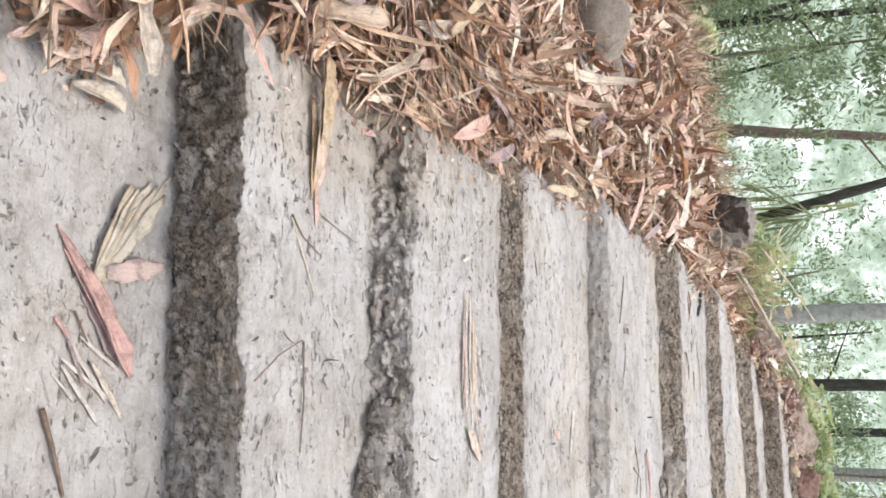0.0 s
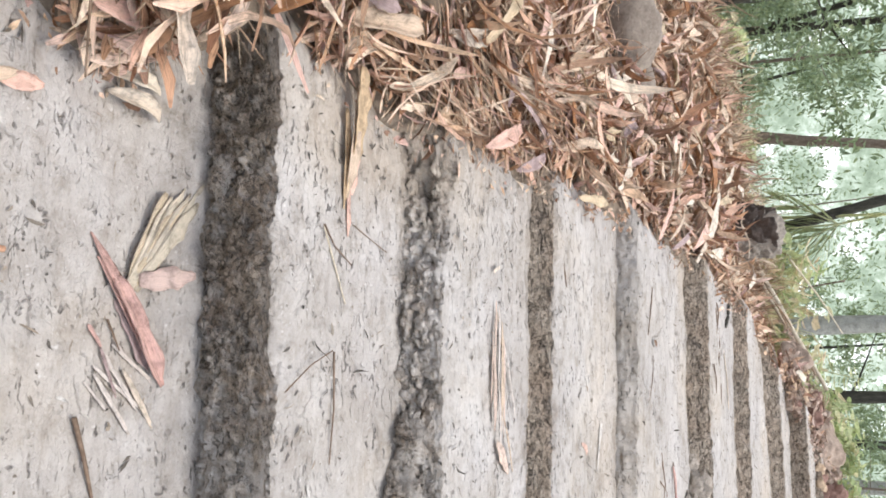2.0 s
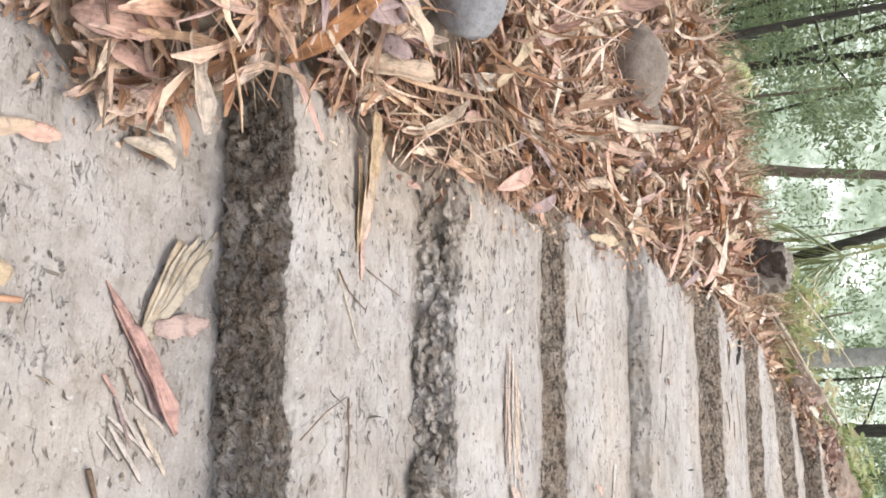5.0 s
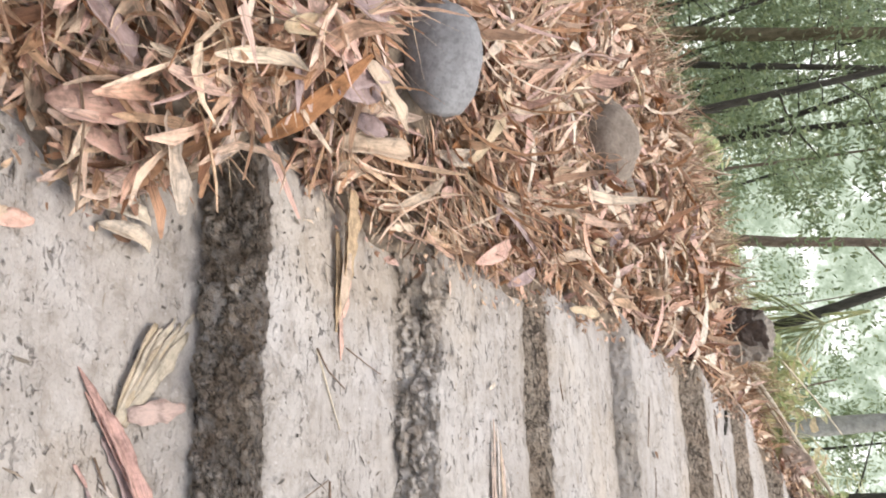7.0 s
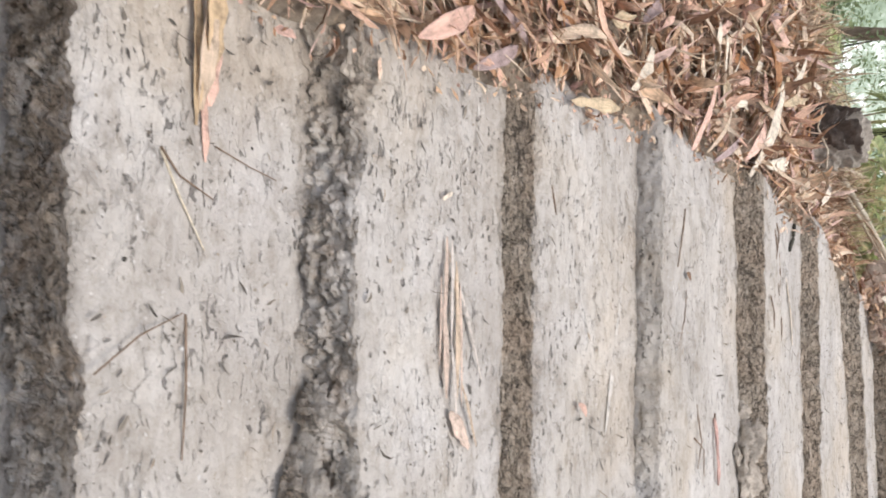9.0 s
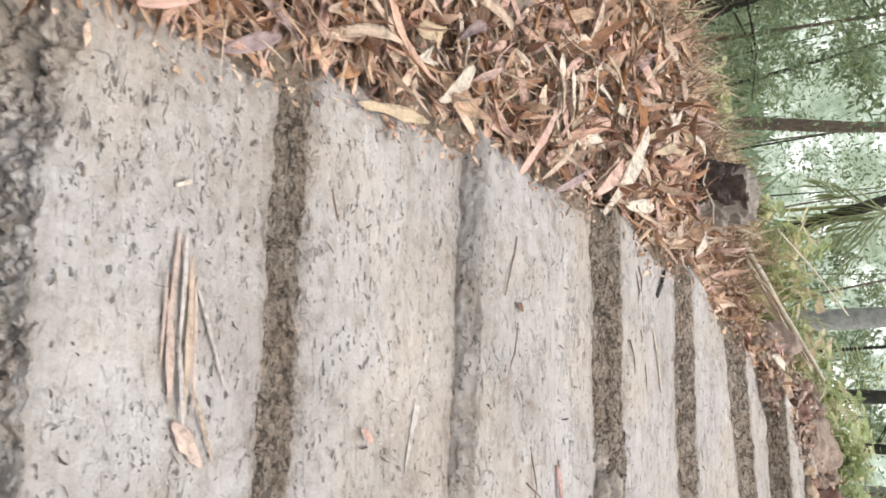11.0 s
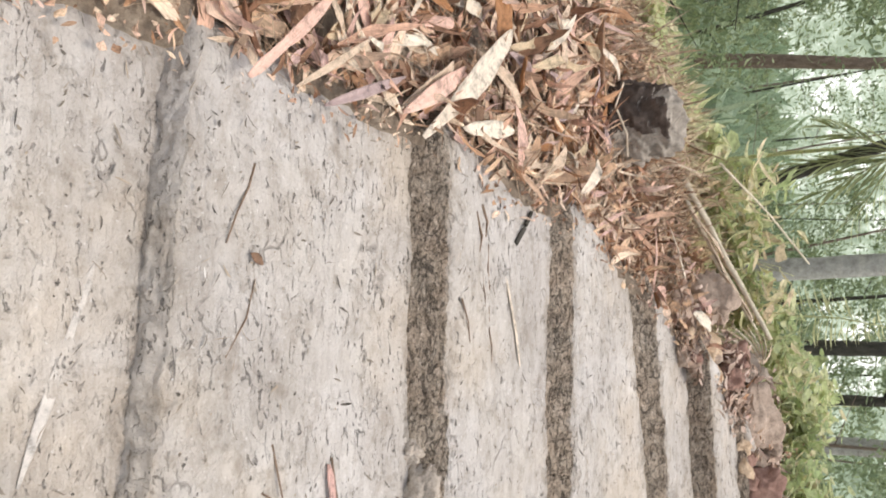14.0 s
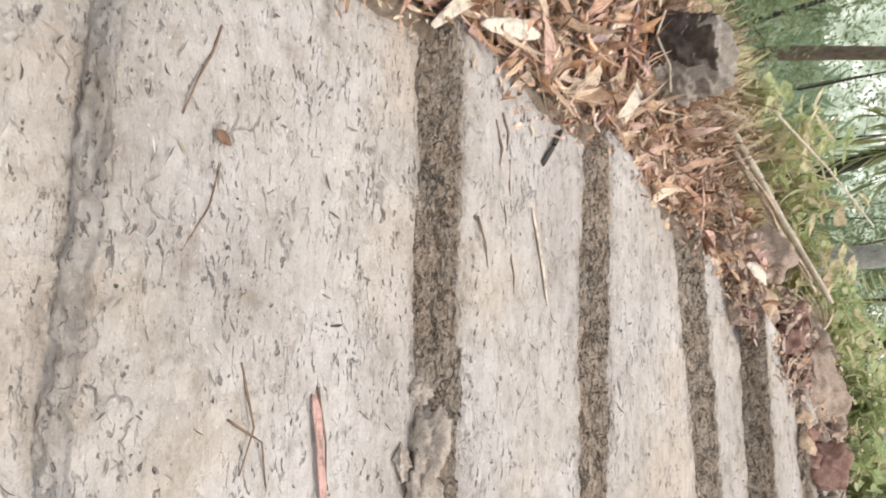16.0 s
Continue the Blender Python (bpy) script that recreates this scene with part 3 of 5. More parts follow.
litter("leaf_shreds", 4200, (0.08, 0.26), (0.005, 0.020), 0.055, LITTER, "shredded strips of dry sheath on the bank", tilt=0.25, curl=0.9, strip=True, loose=0.8)
litter("leaf_shreds", 2600, (0.10, 0.42), (0.005, 0.024), 0.085, LITTER, "shredded strips of dry sheath beside the lower steps", y0=0.3, y1=2.6, reach=1.2, tilt=0.22, curl=0.8, strip=True, loose=0.6, sections=7)
litter("leaf_shreds", 1000, (0.06, 0.24), (0.003, 0.016), 0.06, LITTER, "shredded strips of dry sheath at the foot of the bank", y0=0.4, y1=1.38, reach=0.5, tilt=0.22, curl=0.9, strip=True, loose=0.8)
litter("leaf_shreds", 330, (0.10, 0.30), (0.014, 0.040), 0.09, BLEACHED, "bleached and pinkish sheath pieces beside the lower steps", y0=0.3, y1=1.6, reach=0.9, tilt=0.2, curl=0.7, strip=True, loose=0.8, sections=7)
litter("straw_litter", 5200, (0.10, 0.36), (0.0018, 0.005), 0.08, STRAW, "thin dry stalks and straw lying on the bank", tilt=0.2, curl=0.5, category="straw", loose=0.7)
litter("leaf_litter", 2600, (0.06, 0.22), (0.010, 0.040), 0.03, LITTER, "thin scatter of dry leaves over the outer bank", y0=-2.2, y1=6.8, reach=4.2, bias=1.6, tilt=0.2, curl=1.0)
litter("straw_litter", 1600, (0.14, 0.48), (0.0018, 0.0045), 0.10, STRAW, "thin dry stalks lying in sheaves beside the lower steps", y0=0.3, y1=2.6, reach=1.2, tilt=0.2, curl=0.5, category="straw", loose=0.5)


def head_litter():
    n = 900
    ys = rng.uniform(5.7, 6.95, n)
    xs = along(EDGE, ys) + np.where(ys > 6.3, rng.uniform(-0.45, 0.7, n), rng.uniform(-0.45, 0.16, n)) * rng.random(n) ** 0.7
    zs = along(LEVEL, ys) - 0.30 * np.maximum(ys - 6.6, 0) + rng.uniform(-0.02, 0.025, n)
    keep = np.ones(n, bool)
    for cx, cy, r in ((0.52, 6.45, 0.2), (0.90, 6.36, 0.16), (0.0, 6.3, 0.14), (0.22, 5.97, 0.12)):
        keep &= (xs - cx) ** 2 + (ys - cy) ** 2 > r * r
    xs, ys, zs = xs[keep], ys[keep], zs[keep]
    n = len(xs)
    place = (np.stack([xs, ys, zs], 1), rng.uniform(0, 6.28, n), rng.normal(0, 0.3, n), rng.normal(0, 0.5, n))
    stuff("leaf_litter", blades(n, place, rng.uniform(0.03, 0.11, n), rng.uniform(0.008, 0.028, n), rng.normal(0, 1.2, n), rng.normal(0.25, 0.4, n)), MULCH, "broken brown leaves among clods at the head of the steps", "leaf litter")


head_litter()


def crumbs_on_treads():
    n = 4200
    ys = rng.uniform(0.5, 6.4, n)
    xs = along(EDGE, ys) + rng.random(n) ** 1.2 * 1.9
    zs = np.zeros(n)
    keep = np.zeros(n, bool)
    for i in range(n):
        level = 0.0
        ok = True
        for j in range(len(RISERS)):
            yj = riser_y(j, xs[i])
            if ys[i] > yj + RISERS[j][3]:
                level = RISERS[j][1] - (0.012 if ys[i] < yj + RISERS[j][3] + 0.03 else 0)
            elif ys[i] > yj - 0.01:
                ok = False
        zs[i], keep[i] = level + 0.004, ok
    xs, ys, zs = xs[keep], ys[keep], zs[keep]
    n = len(xs)
    place = (np.stack([xs, ys, zs], 1), rng.normal(0, 0.7, n), rng.normal(0, 0.06, n), rng.normal(0, 0.2, n))
    data = blades(n, place, 0.006 + 0.045 * rng.random(n) ** 3, 0.0018 + 0.007 * rng.random(n) ** 2.2, rng.normal(0, 0.8, n), rng.normal(0.2, 0.3, n), sections=4)
    stuff("debris", data, CHIPS, "scattered dark chips and leaf crumbs on the clay treads", "debris")


crumbs_on_treads()


# ---- things on the steps and the bank ----
def blade(name, a, b, width, mat, label, category="dry leaf", curl=0.5, fold=0.3, lift=0.012, twist=0.0, group="", thick=0.0012, ragged=0.15, parent=None, blunt=False):
    """One leaf, husk or strip from a to b, bowed upwards, with a folded midrib, ragged edges and a real thickness."""
    a, b = Vector(a), Vector(b)
    along_v = b - a
    length = along_v.length
    ex = along_v.normalized()
    ey = Vector((0, 0, 1)).cross(ex).normalized()
    ez = ex.cross(ey)
    n, cols = 15, 5
    seed = hash_of(a)
    verts, uv = [], []
    for layer in (0, 1):
        for i in range(n):
            s = i / (n - 1)
            prof = max(math.sin(math.pi * (0.03 + 0.94 * s ** 0.85)) ** 0.75, 0.06)
            if blunt:
                prof = min(1.0, 0.45 + 5 * s, 0.3 + 4 * (1 - s)) * (1 + 0.12 * math.sin(9 * s + seed))
            bow = curl * length * 0.25 * math.sin(math.pi * s)
            turn = twist * (s - 0.5)
            for k in range(cols):
                w = (k / (cols - 1) - 0.5) * width * prof * (1 + ragged * noise.noise((s * 7 + seed, k * 1.3, seed)))
                h = bow + fold * abs(w) * (1 + 0.5 * noise.noise((s * 5, k, seed + 4))) + 0.10 * width * noise.noise((s * 6 + seed, k * 0.9, 2)) + lift - layer * thick
                p = ex * (s * length - length / 2) + ey * (w * math.cos(turn) - h * math.sin(turn)) + ez * (h * math.cos(turn) + w * math.sin(turn))
                verts.append(tuple(p))
                uv.append((k / (cols - 1) + seed, s + seed))
    top = grid_faces(n, cols)
    faces = [tuple(f) for f in top] + [tuple(f[::-1] + n * cols) for f in top]
    ring = [k for k in range(cols)] + [i * cols + cols - 1 for i in range(1, n)] + [(n - 1) * cols + k for k in range(cols - 2, -1, -1)] + [i * cols for i in range(n - 2, 0, -1)]
    for p, q in zip(ring, ring[1:] + ring[:1]):
        faces.append((q, p, p + n * cols, q + n * cols))
    ob = mesh_object(name, verts, faces, [mat], uv=uv)
    if parent:
        ob.parent = parent
        ob.location = (a + b) / 2 - parent.location
        return ob
    ob.location = (a + b) / 2
    return tagged(ob, label, category, group)


def hash_of(v):
    return abs(math.sin(v[0] * 12.99 + v[1] * 78.23 + v[2] * 37.7)) * 9.0


def rod(name, pts, r0, r1, mat, label="", category="", sides=7, rough=0.15, parent=None, group=""):
    """A stick through the points, tapered, slightly knobbly."""
    pts = [Vector(p) for p in pts]
    base = pts[0].copy()
    fine = []
    for p, q in zip(pts, pts[1:]):
        for k in range(5):
            fine.append(p.lerp(q, k / 5))
    fine.append(pts[-1])
    verts, faces = [], []
    for i, p in enumerate(fine):
        d = (fine[min(i + 1, len(fine) - 1)] - fine[max(i - 1, 0)]).normalized()
        u = d.orthogonal().normalized()
        w = d.cross(u)
        s = i / (len(fine) - 1)
        r = r0 + (r1 - r0) * s
        for k in range(sides):
            t = 2 * math.pi * k / sides
            rr = r * (1 + rough * noise.noise((p.x * 9 + k, p.y * 9, p.z * 9)))
            verts.append(tuple(p - base + u * rr * math.cos(t) + w * rr * math.sin(t)))
    for i in range(len(fine) - 1):
        for k in range(sides):
            k2 = (k + 1) % sides
            faces.append((i * sides + k, i * sides + k2, (i + 1) * sides + k2, (i + 1) * sides + k))
    faces.append(tuple(range(sides))[::-1])
    faces.append(tuple((len(fine) - 1) * sides + k for k in range(sides)))
    ob = mesh_object(name, verts, faces, [mat])
    ob.location = base
    if parent:
        ob.parent = parent
        ob.location = base - parent.location
        return ob
    return tagged(ob, label, category, group)


def lump(name, centre, size, mat, label, category, rough=0.25, scale=3.0, flat=0.0, turn=0.0, detail=4, group=""):
    """A stone or clod: a sphere pushed about by noise at two scales."""
    bm = bmesh.new()
    bmesh.ops.create_icosphere(bm, subdivisions=detail, radius=1.0)
    seed = hash_of(centre)
    cuts = []
    if category == "clod":
        for i in range(9):
            cuts.append((Vector((math.sin(seed + i * 2.4), math.cos(seed * 1.7 + i * 1.9), math.sin(seed * 0.7 + i * 3.1))).normalized(), 0.68 + 0.15 * math.sin(seed + i)))
    for v in bm.verts:
        d = v.co.normalized()
        for nrm, off in cuts:
            over = v.co.dot(nrm) - off
            if over > 0:
                v.co -= nrm * over
        d = v.co.copy()
        k = 1 + rough * noise.fractal(d * scale * 0.5 + Vector((seed, 0, 0)), 0.8, 2.0, 4) + rough * 0.25 * noise.fractal(d * scale * 2.2 + Vector((0, seed, 0)), 0.8, 2.0, 3)
        v.co = Vector((d.x * size[0], d.y * size[1], d.z * size[2])) * k
        if flat and v.co.z < -flat * size[2]:
            v.co.z = -flat * size[2]
    me = bpy.data.meshes.new(name)
    bm.to_mesh(me)
    bm.free()
    me.materials.append(mat)
    me.polygons.foreach_set("use_smooth", np.ones(len(me.polygons), bool))
    ob = new(name, me)
    ob.location = centre
    ob.rotation_euler = (0, 0, turn)
    return tagged(ob, label, category, group)


PINK = tint("pinkish_dry_leaf", (0.76, 0.49, 0.38))
ROSE = tint("rosy_bark", (0.66, 0.41, 0.34), 0.55)
CREAM = tint("bleached_leaf", (0.82, 0.68, 0.53), 0.35)
PALE = tint("pale_dry_leaf", (0.70, 0.53, 0.38), 0.5)
SHRED = tint("clay_dusted_husk", (0.68, 0.59, 0.51), 0.3)
OCHRE = tint("ochre_husk", (0.64, 0.49, 0.315), 0.5)
RUST = tint("rusty_dry_leaf", (0.43, 0.205, 0.09), 0.5)
UMBER = tint("dark_brown_leaf", (0.24, 0.14, 0.085))
MAUVE = tint("greyish_mauve_leaf", (0.45, 0.33, 0.30))

# landing at the foot of the steps
strip = new("bark_strip")
strip.location = (-0.10, 1.20, 0.004)
tagged(strip, "splintered rosy bark strip with a forked tip on clay", "bark")
blade("body", (-0.170, 1.152, 0.010), (0.040, 1.292, 0.012), 0.034, ROSE, "", curl=0.08, fold=0.9, lift=0.006, twist=0.5, thick=0.005, blunt=True, ragged=0.4, parent=strip)
for xa, ya, xb, yb, w in ((-0.255, 1.098, -0.095, 1.200, 0.013), (-0.235, 1.118, -0.085, 1.212, 0.016), (-0.205, 1.150, -0.090, 1.222, 0.010), (-0.21, 1.118, -0.03, 1.238, 0.012)):
    blade("splinter", (xa, ya, 0.005), (xb, yb, 0.012), w, ROSE if w > 0.011 else UMBER, "", curl=0.08, fold=0.5, lift=0.004, thick=0.003, ragged=0.4, parent=strip)
blade("splinter", (-0.13, 1.172, 0.003), (0.012, 1.268, 0.004), 0.030, MAUVE, "dark mauve inner bark", curl=0.02, fold=0.2, lift=0.002, thick=0.002, ragged=0.5, blunt=True, parent=strip)
torn_husk = new("leaf_husk")
torn_husk.location = (-0.27, 1.26, 0.004)
tagged(torn_husk, "flattened ochre leaf husk torn into strands on clay", "dry leaf")
STRANDS = (tint("ochre_strand", (0.60, 0.48, 0.33), 0.5), tint("pale_ochre_husk", (0.62, 0.53, 0.40), 0.4), tint("dusty_ochre_husk", (0.56, 0.48, 0.37), 0.4))
for k in range(9):
    q = k / 8 - 0.5
    blade("strand", (-0.160 + 0.02 * abs(q), 1.205 + 0.022 * q, 0.006), (-0.375 + 0.05 * (k * 5 % 4) / 4 - 0.03 * q, 1.302 + 0.080 * q, 0.040 + 0.022 * q + 0.002 * (k % 3)), 0.032 - 0.005 * (k % 3), STRANDS[k % 3], "", curl=0.02, fold=0.12, lift=0.002 + 0.001 * (k % 2), parent=torn_husk, ragged=0.6, blunt=True)
blade("dry_leaf", (-0.172, 1.217, 0.012), (-0.190, 1.335, 0.050), 0.040, tint("dusty_pink_leaf", (0.60, 0.44, 0.37), 0.4), "small dusty pink leaf scrap beside a torn husk on clay", curl=0.04, fold=0.08, lift=0.003, ragged=0.7, blunt=True)
for k in range(7):
    x0, y0 = -0.055 + 0.014 * k, 1.165 - 0.010 * k + 0.012 * (k % 2)
    blade("leaf_husk", (x0, y0, 0.004), (x0 + 0.06 + 0.03 * (k % 3), y0 + 0.06 + 0.035 * (k * 2 % 3), 0.004), 0.005 + 0.002 * (k % 3), SHRED, "thin bleached husk splinter pressed into the clay landing", "dry leaf", 0.02, 0.3, 0.002, blunt=True, ragged=0.5)
rod("twig", [(0.095, 1.085, 0.012), (0.17, 1.112, 0.013), (0.262, 1.143, 0.010)], 0.0055, 0.003, TWIG, "dark dry twig lying on the clay landing", "twig")
rod("twig", [(-0.09, 1.15, 0.008), (-0.03, 1.18, 0.012)], 0.0025, 0.0015, TWIG, "short dark twig lying on the clay landing", "twig")
blade("dry_leaf", (-0.535, 1.10, 0.012), (-0.505, 1.235, 0.014), 0.036, CREAM, "curled bleached leaf at the edge of the litter", curl=0.7, fold=1.1)
blade("dry_leaf", (-0.575, 1.10, 0.010), (-0.565, 1.235, 0.014), 0.034, CREAM, "curled bleached leaf at the edge of the litter", curl=0.9, fold=0.6)
blade("dry_leaf", (-0.49, 0.880, 0.006), (-0.503, 0.965, 0.010), 0.035, PINK, "tan leaf lying alone on the clay landing", curl=0.2)
# foot of the bank
blade("dry_leaf", (-0.684, 0.886, 0.118), (-0.691, 1.04, 0.207), 0.075, PINK, "broad pinkish leaf lying on the litter", curl=0.15, fold=0.12, lift=0.02)
blade("dry_leaf", (-0.653, 0.96, 0.118), (-0.634, 1.087, 0.146), 0.055, PINK, "broad pinkish leaf lying on the litter", curl=0.15, fold=0.15, lift=0.015)
rod("stalk", [(-0.785, 0.875, 0.201), (-0.651, 0.933, 0.168), (-0.516, 0.992, 0.095)], 0.003, 0.002, TWIG, "thin reddish stalk leaning on the leaf litter", "stalk")
blade("leaf_sheath", (-0.808, 0.869, 0.26), (-0.618, 1.171, 0.136), 0.038, tint("tan_pink_sheath", (0.66, 0.49, 0.38), 0.5), "long pale leaf sheath fallen over the bank edge", "leaf sheath", 0.08, 0.8, 0.02, thick=0.003, blunt=True)
blade("leaf_sheath", (-0.75, 0.916, 0.142), (-0.701, 1.023, 0.185), 0.022, OCHRE, "narrow ochre leaf sheath on the litter", "leaf sheath", 0.1, 0.8, 0.03, thick=0.002, blunt=True)
blade("leaf_sheath", (-0.675, 1.183, 0.345), (-0.835, 1.253, 0.555), 0.046, RUST, "long rusty brown leaf sheath across the litter", "leaf sheath", 0.1, 0.7, 0.02, thick=0.003)
blade("dry_leaf", (-0.639, 1.166, 0.184), (-0.679, 1.193, 0.309), 0.026, PALE, "pale narrow leaf at the corner of a step", curl=0.05, lift=0.012)
blade("leaf_sheath", (-0.767, 1.467, 0.329), (-0.792, 1.665, 0.408), 0.045, PALE, "straight pale bamboo sheath on the litter", "leaf sheath", 0.05, 0.9, 0.01, thick=0.003, blunt=True)
blade("leaf_sheath", (-0.803, 1.06, 0.49), (-1.005, 1.44, 0.496), 0.040, OCHRE, "straight ochre bamboo sheath on the litter", "leaf sheath", 0.05, 0.9, 0.01, thick=0.003, blunt=True)
blade("dry_leaf", (-0.74, 1.114, 0.43), (-0.749, 1.139, 0.462), 0.026, PALE, "small bleached crumpled leaf on the litter", curl=0.4, ragged=0.3)
blade("dry_leaf", (-0.748, 1.223, 0.493), (-0.878, 1.49, 0.427), 0.060, MAUVE, "broad mauve grey leaf on the litter", curl=0.2, fold=0.15)
blade("dry_leaf", (-0.816, 1.474, 0.37), (-0.809, 1.569, 0.402), 0.055, MAUVE, "broad mauve grey leaf on the litter", curl=0.2, fold=0.15)
fold_sheath = new("leaf_sheath")
fold_sheath.location = (-0.50, 1.60, 0.262)
tagged(fold_sheath, "folded tan leaf sheath hanging over a clay tread", "leaf sheath")
TAN = tint("tan_sheath", (0.60, 0.43, 0.26), 0.5)
for xa, ya, za, xb, yb, zb, w, m in ((-0.70, 1.585, 0.310, -0.47, 1.610, 0.272, 0.042, TAN), (-0.66, 1.600, 0.292, -0.39, 1.585, 0.270, 0.032, PALE), (-0.60, 1.575, 0.275, -0.362, 1.578, 0.268, 0.018, TAN),
                                     (-0.54, 1.618, 0.272, -0.40, 1.606, 0.268, 0.026, PINK), (-0.44, 1.592, 0.268, -0.300, 1.600, 0.266, 0.014, PINK)):
    blade("strand", (xa, ya, za - 0.012), (xb, yb, zb - 0.009), w, m, "", curl=0.04, fold=0.5, lift=0.003, thick=0.002, blunt=True, ragged=0.45, parent=fold_sheath)
rod("twig", [(-0.33, 1.62, 0.262), (-0.30, 1.70, 0.268), (-0.284, 1.77, 0.262)], 0.0014, 0.001, TWIG, "thin dark twig on a clay tread", "twig")
rod("twig", [(0.05, 1.385, 0.262), (-0.005, 1.46, 0.27), (-0.037, 1.55, 0.262)], 0.0018, 0.0012, TWIG, "thin dark twig on a clay tread", "twig")
rod("twig", [(-0.035, 1.56, 0.258), (0.09, 1.557, 0.264), (0.21, 1.553, 0.258)], 0.0026, 0.0014, TWIG, "dark root line half sunk in a clay tread", "root")
rod("twig", [(-0.315, 1.505, 0.262), (-0.27, 1.54, 0.266), (-0.235, 1.616, 0.262)], 0.0022, 0.0012, TWIG, "thin brown twig on a clay tread", "twig")

blade("leaf_husk", (-0.036, 1.136, 0.006), (0.063, 1.183, 0.004), 0.007, MAUVE, "thin grey husk splinter on the clay landing", "dry leaf", 0.03, 0.4, 0.003, blunt=True)
blade("leaf_husk", (0.008, 1.196, 0.004), (0.129, 1.281, 0.005), 0.012, CREAM, "thin cream husk splinter on the clay landing", "dry leaf", 0.03, 0.4, 0.003, blunt=True)
blade("leaf_husk", (-0.078, 1.106, 0.004), (-0.036, 1.14, 0.004), 0.008, ROSE, "thin rosy husk splinter on the clay landing", "dry leaf", 0.03, 0.4, 0.003, blunt=True)

# husk bundle on the third tread
bundle = new("leaf_bundle")
bundle.location = (0.04, 2.20, 0.366)
tagged(bundle, "shredded cream husk bundle lying on a clay tread", "dry leaf")
HUSK = tint("pinkish_tan_husk", (0.70, 0.53, 0.42), 0.5)
for k, (xa, ya, xb, yb, w) in enumerate([(-0.19, 2.193, 0.05, 2.174, 0.020), (-0.184, 2.211, 0.066, 2.205, 0.017), (-0.134, 2.226, 0.182, 2.224, 0.026), (-0.083, 2.237, 0.20, 2.249, 0.012),
                                         (-0.084, 2.240, 0.146, 2.335, 0.013), (0.142, 2.245, 0.298, 2.305, 0.013), (-0.04, 2.172, 0.174, 2.187, 0.030), (0.05, 2.20, 0.221, 2.224, 0.018),
                                         (-0.16, 2.20, -0.02, 2.232, 0.010), (-0.10, 2.165, 0.10, 2.16, 0.010)]):
    blade("strand", (xa, ya, 0.374 + 0.0016 * (k % 4)), (xb, yb, 0.372 + 0.002 * (k % 3)), 0.72 * w, (HUSK, SHRED, PALE)[k % 3], "", curl=0.03, fold=0.15, lift=0.002, parent=bundle, ragged=0.35)
blade("sheath", (0.205, 2.195, 0.374), (0.30, 2.275, 0.373), 0.040, HUSK, "crumpled tan sheath end", curl=0.03, fold=0.1, lift=0.003, parent=bundle, ragged=0.5)
blade("leaf_husk", (-0.274, 2.18, 0.371), (-0.292, 2.221, 0.372), 0.010, CREAM, "small bleached husk scrap on a clay tread", "dry leaf", 0.05, 0.2, 0.003, blunt=True)

# on the upper treads
blade("leaf_chip", (-0.112, 3.425, 0.530), (-0.088, 3.462, 0.532), 0.024, UMBER, "small dark brown leaf chip on a clay tread", "leaf chip", 0.15, 0.2, 0.004)
blade("bark_strip", (0.415, 3.700, 0.530), (0.66, 3.728, 0.532), 0.020, ROSE, "narrow reddish bark strip on a clay tread", "bark", 0.05, 0.6, 0.006, thick=0.004, blunt=True)
rod("twig", [(0.40, 3.715, 0.534), (0.52, 3.738, 0.536), (0.66, 3.744, 0.532)], 0.003, 0.002, TWIG, "dark twig beside a reddish bark strip", "twig")
blade("leaf_sheath", (-0.075, 3.080, 0.434), (0.36, 2.930, 0.435), 0.022, tint("clay_coloured_husk", (0.60, 0.54, 0.47), 0.2), "clay-coated husk half sunk in a tread", "leaf sheath", 0.0, 0.06, 0.004, blunt=True)
blade("dry_leaf", (0.245, 2.715, 0.442), (0.285, 2.755, 0.446), 0.022, PINK, "small orange leaf crumb on a clay tread", curl=0.3)
rod("root", [(-0.132, 3.354, 0.526), (-0.21, 3.385, 0.529), (-0.27, 3.42, 0.527), (-0.33, 3.440, 0.526)], 0.002, 0.0035, TWIG, "thin dark root showing in a clay tread", "root")
rod("root", [(-0.06, 3.45, 0.523), (0.04, 3.42, 0.525), (0.13, 3.36, 0.521)], 0.0015, 0.0025, TWIG, "thin dark root showing in a clay tread", "root")
rod("twig", [(0.34, 3.50, 0.533), (0.47, 3.53, 0.540), (0.56, 3.50, 0.533)], 0.003, 0.0015, TWIG, "small crooked dark twig on a clay tread", "twig")
rod("twig", [(0.45, 3.47, 0.533), (0.50, 3.55, 0.541), (0.60, 3.57, 0.533)], 0.003, 0.0015, TWIG, "small crooked dark twig on a clay tread", "twig")
for p, sz in (((0.54, 4.075, 0.565), (0.11, 0.05, 0.055)), ((0.68, 4.07, 0.56), (0.11, 0.06, 0.055)), ((0.43, 4.06, 0.545), (0.045, 0.035, 0.03)), ((0.60, 4.01, 0.535), (0.04, 0.03, 0.02))):
    lump("clod", p, sz, EARTHCLOD, "crumbled earth clod against a step face", "clod", 0.4, 5)
for p, sz in (((0.30, 1.82, 0.29), (0.09, 0.05, 0.05)), ((0.43, 1.80, 0.28), (0.08, 0.06, 0.045)), ((0.16, 1.835, 0.30), (0.05, 0.03, 0.05)), ((0.56, 1.825, 0.29), (0.07, 0.05, 0.05))):
    lump("clod", p, sz, LUMPY, "pale crumbled clay clod at a step face", "clod", 0.4, 5)
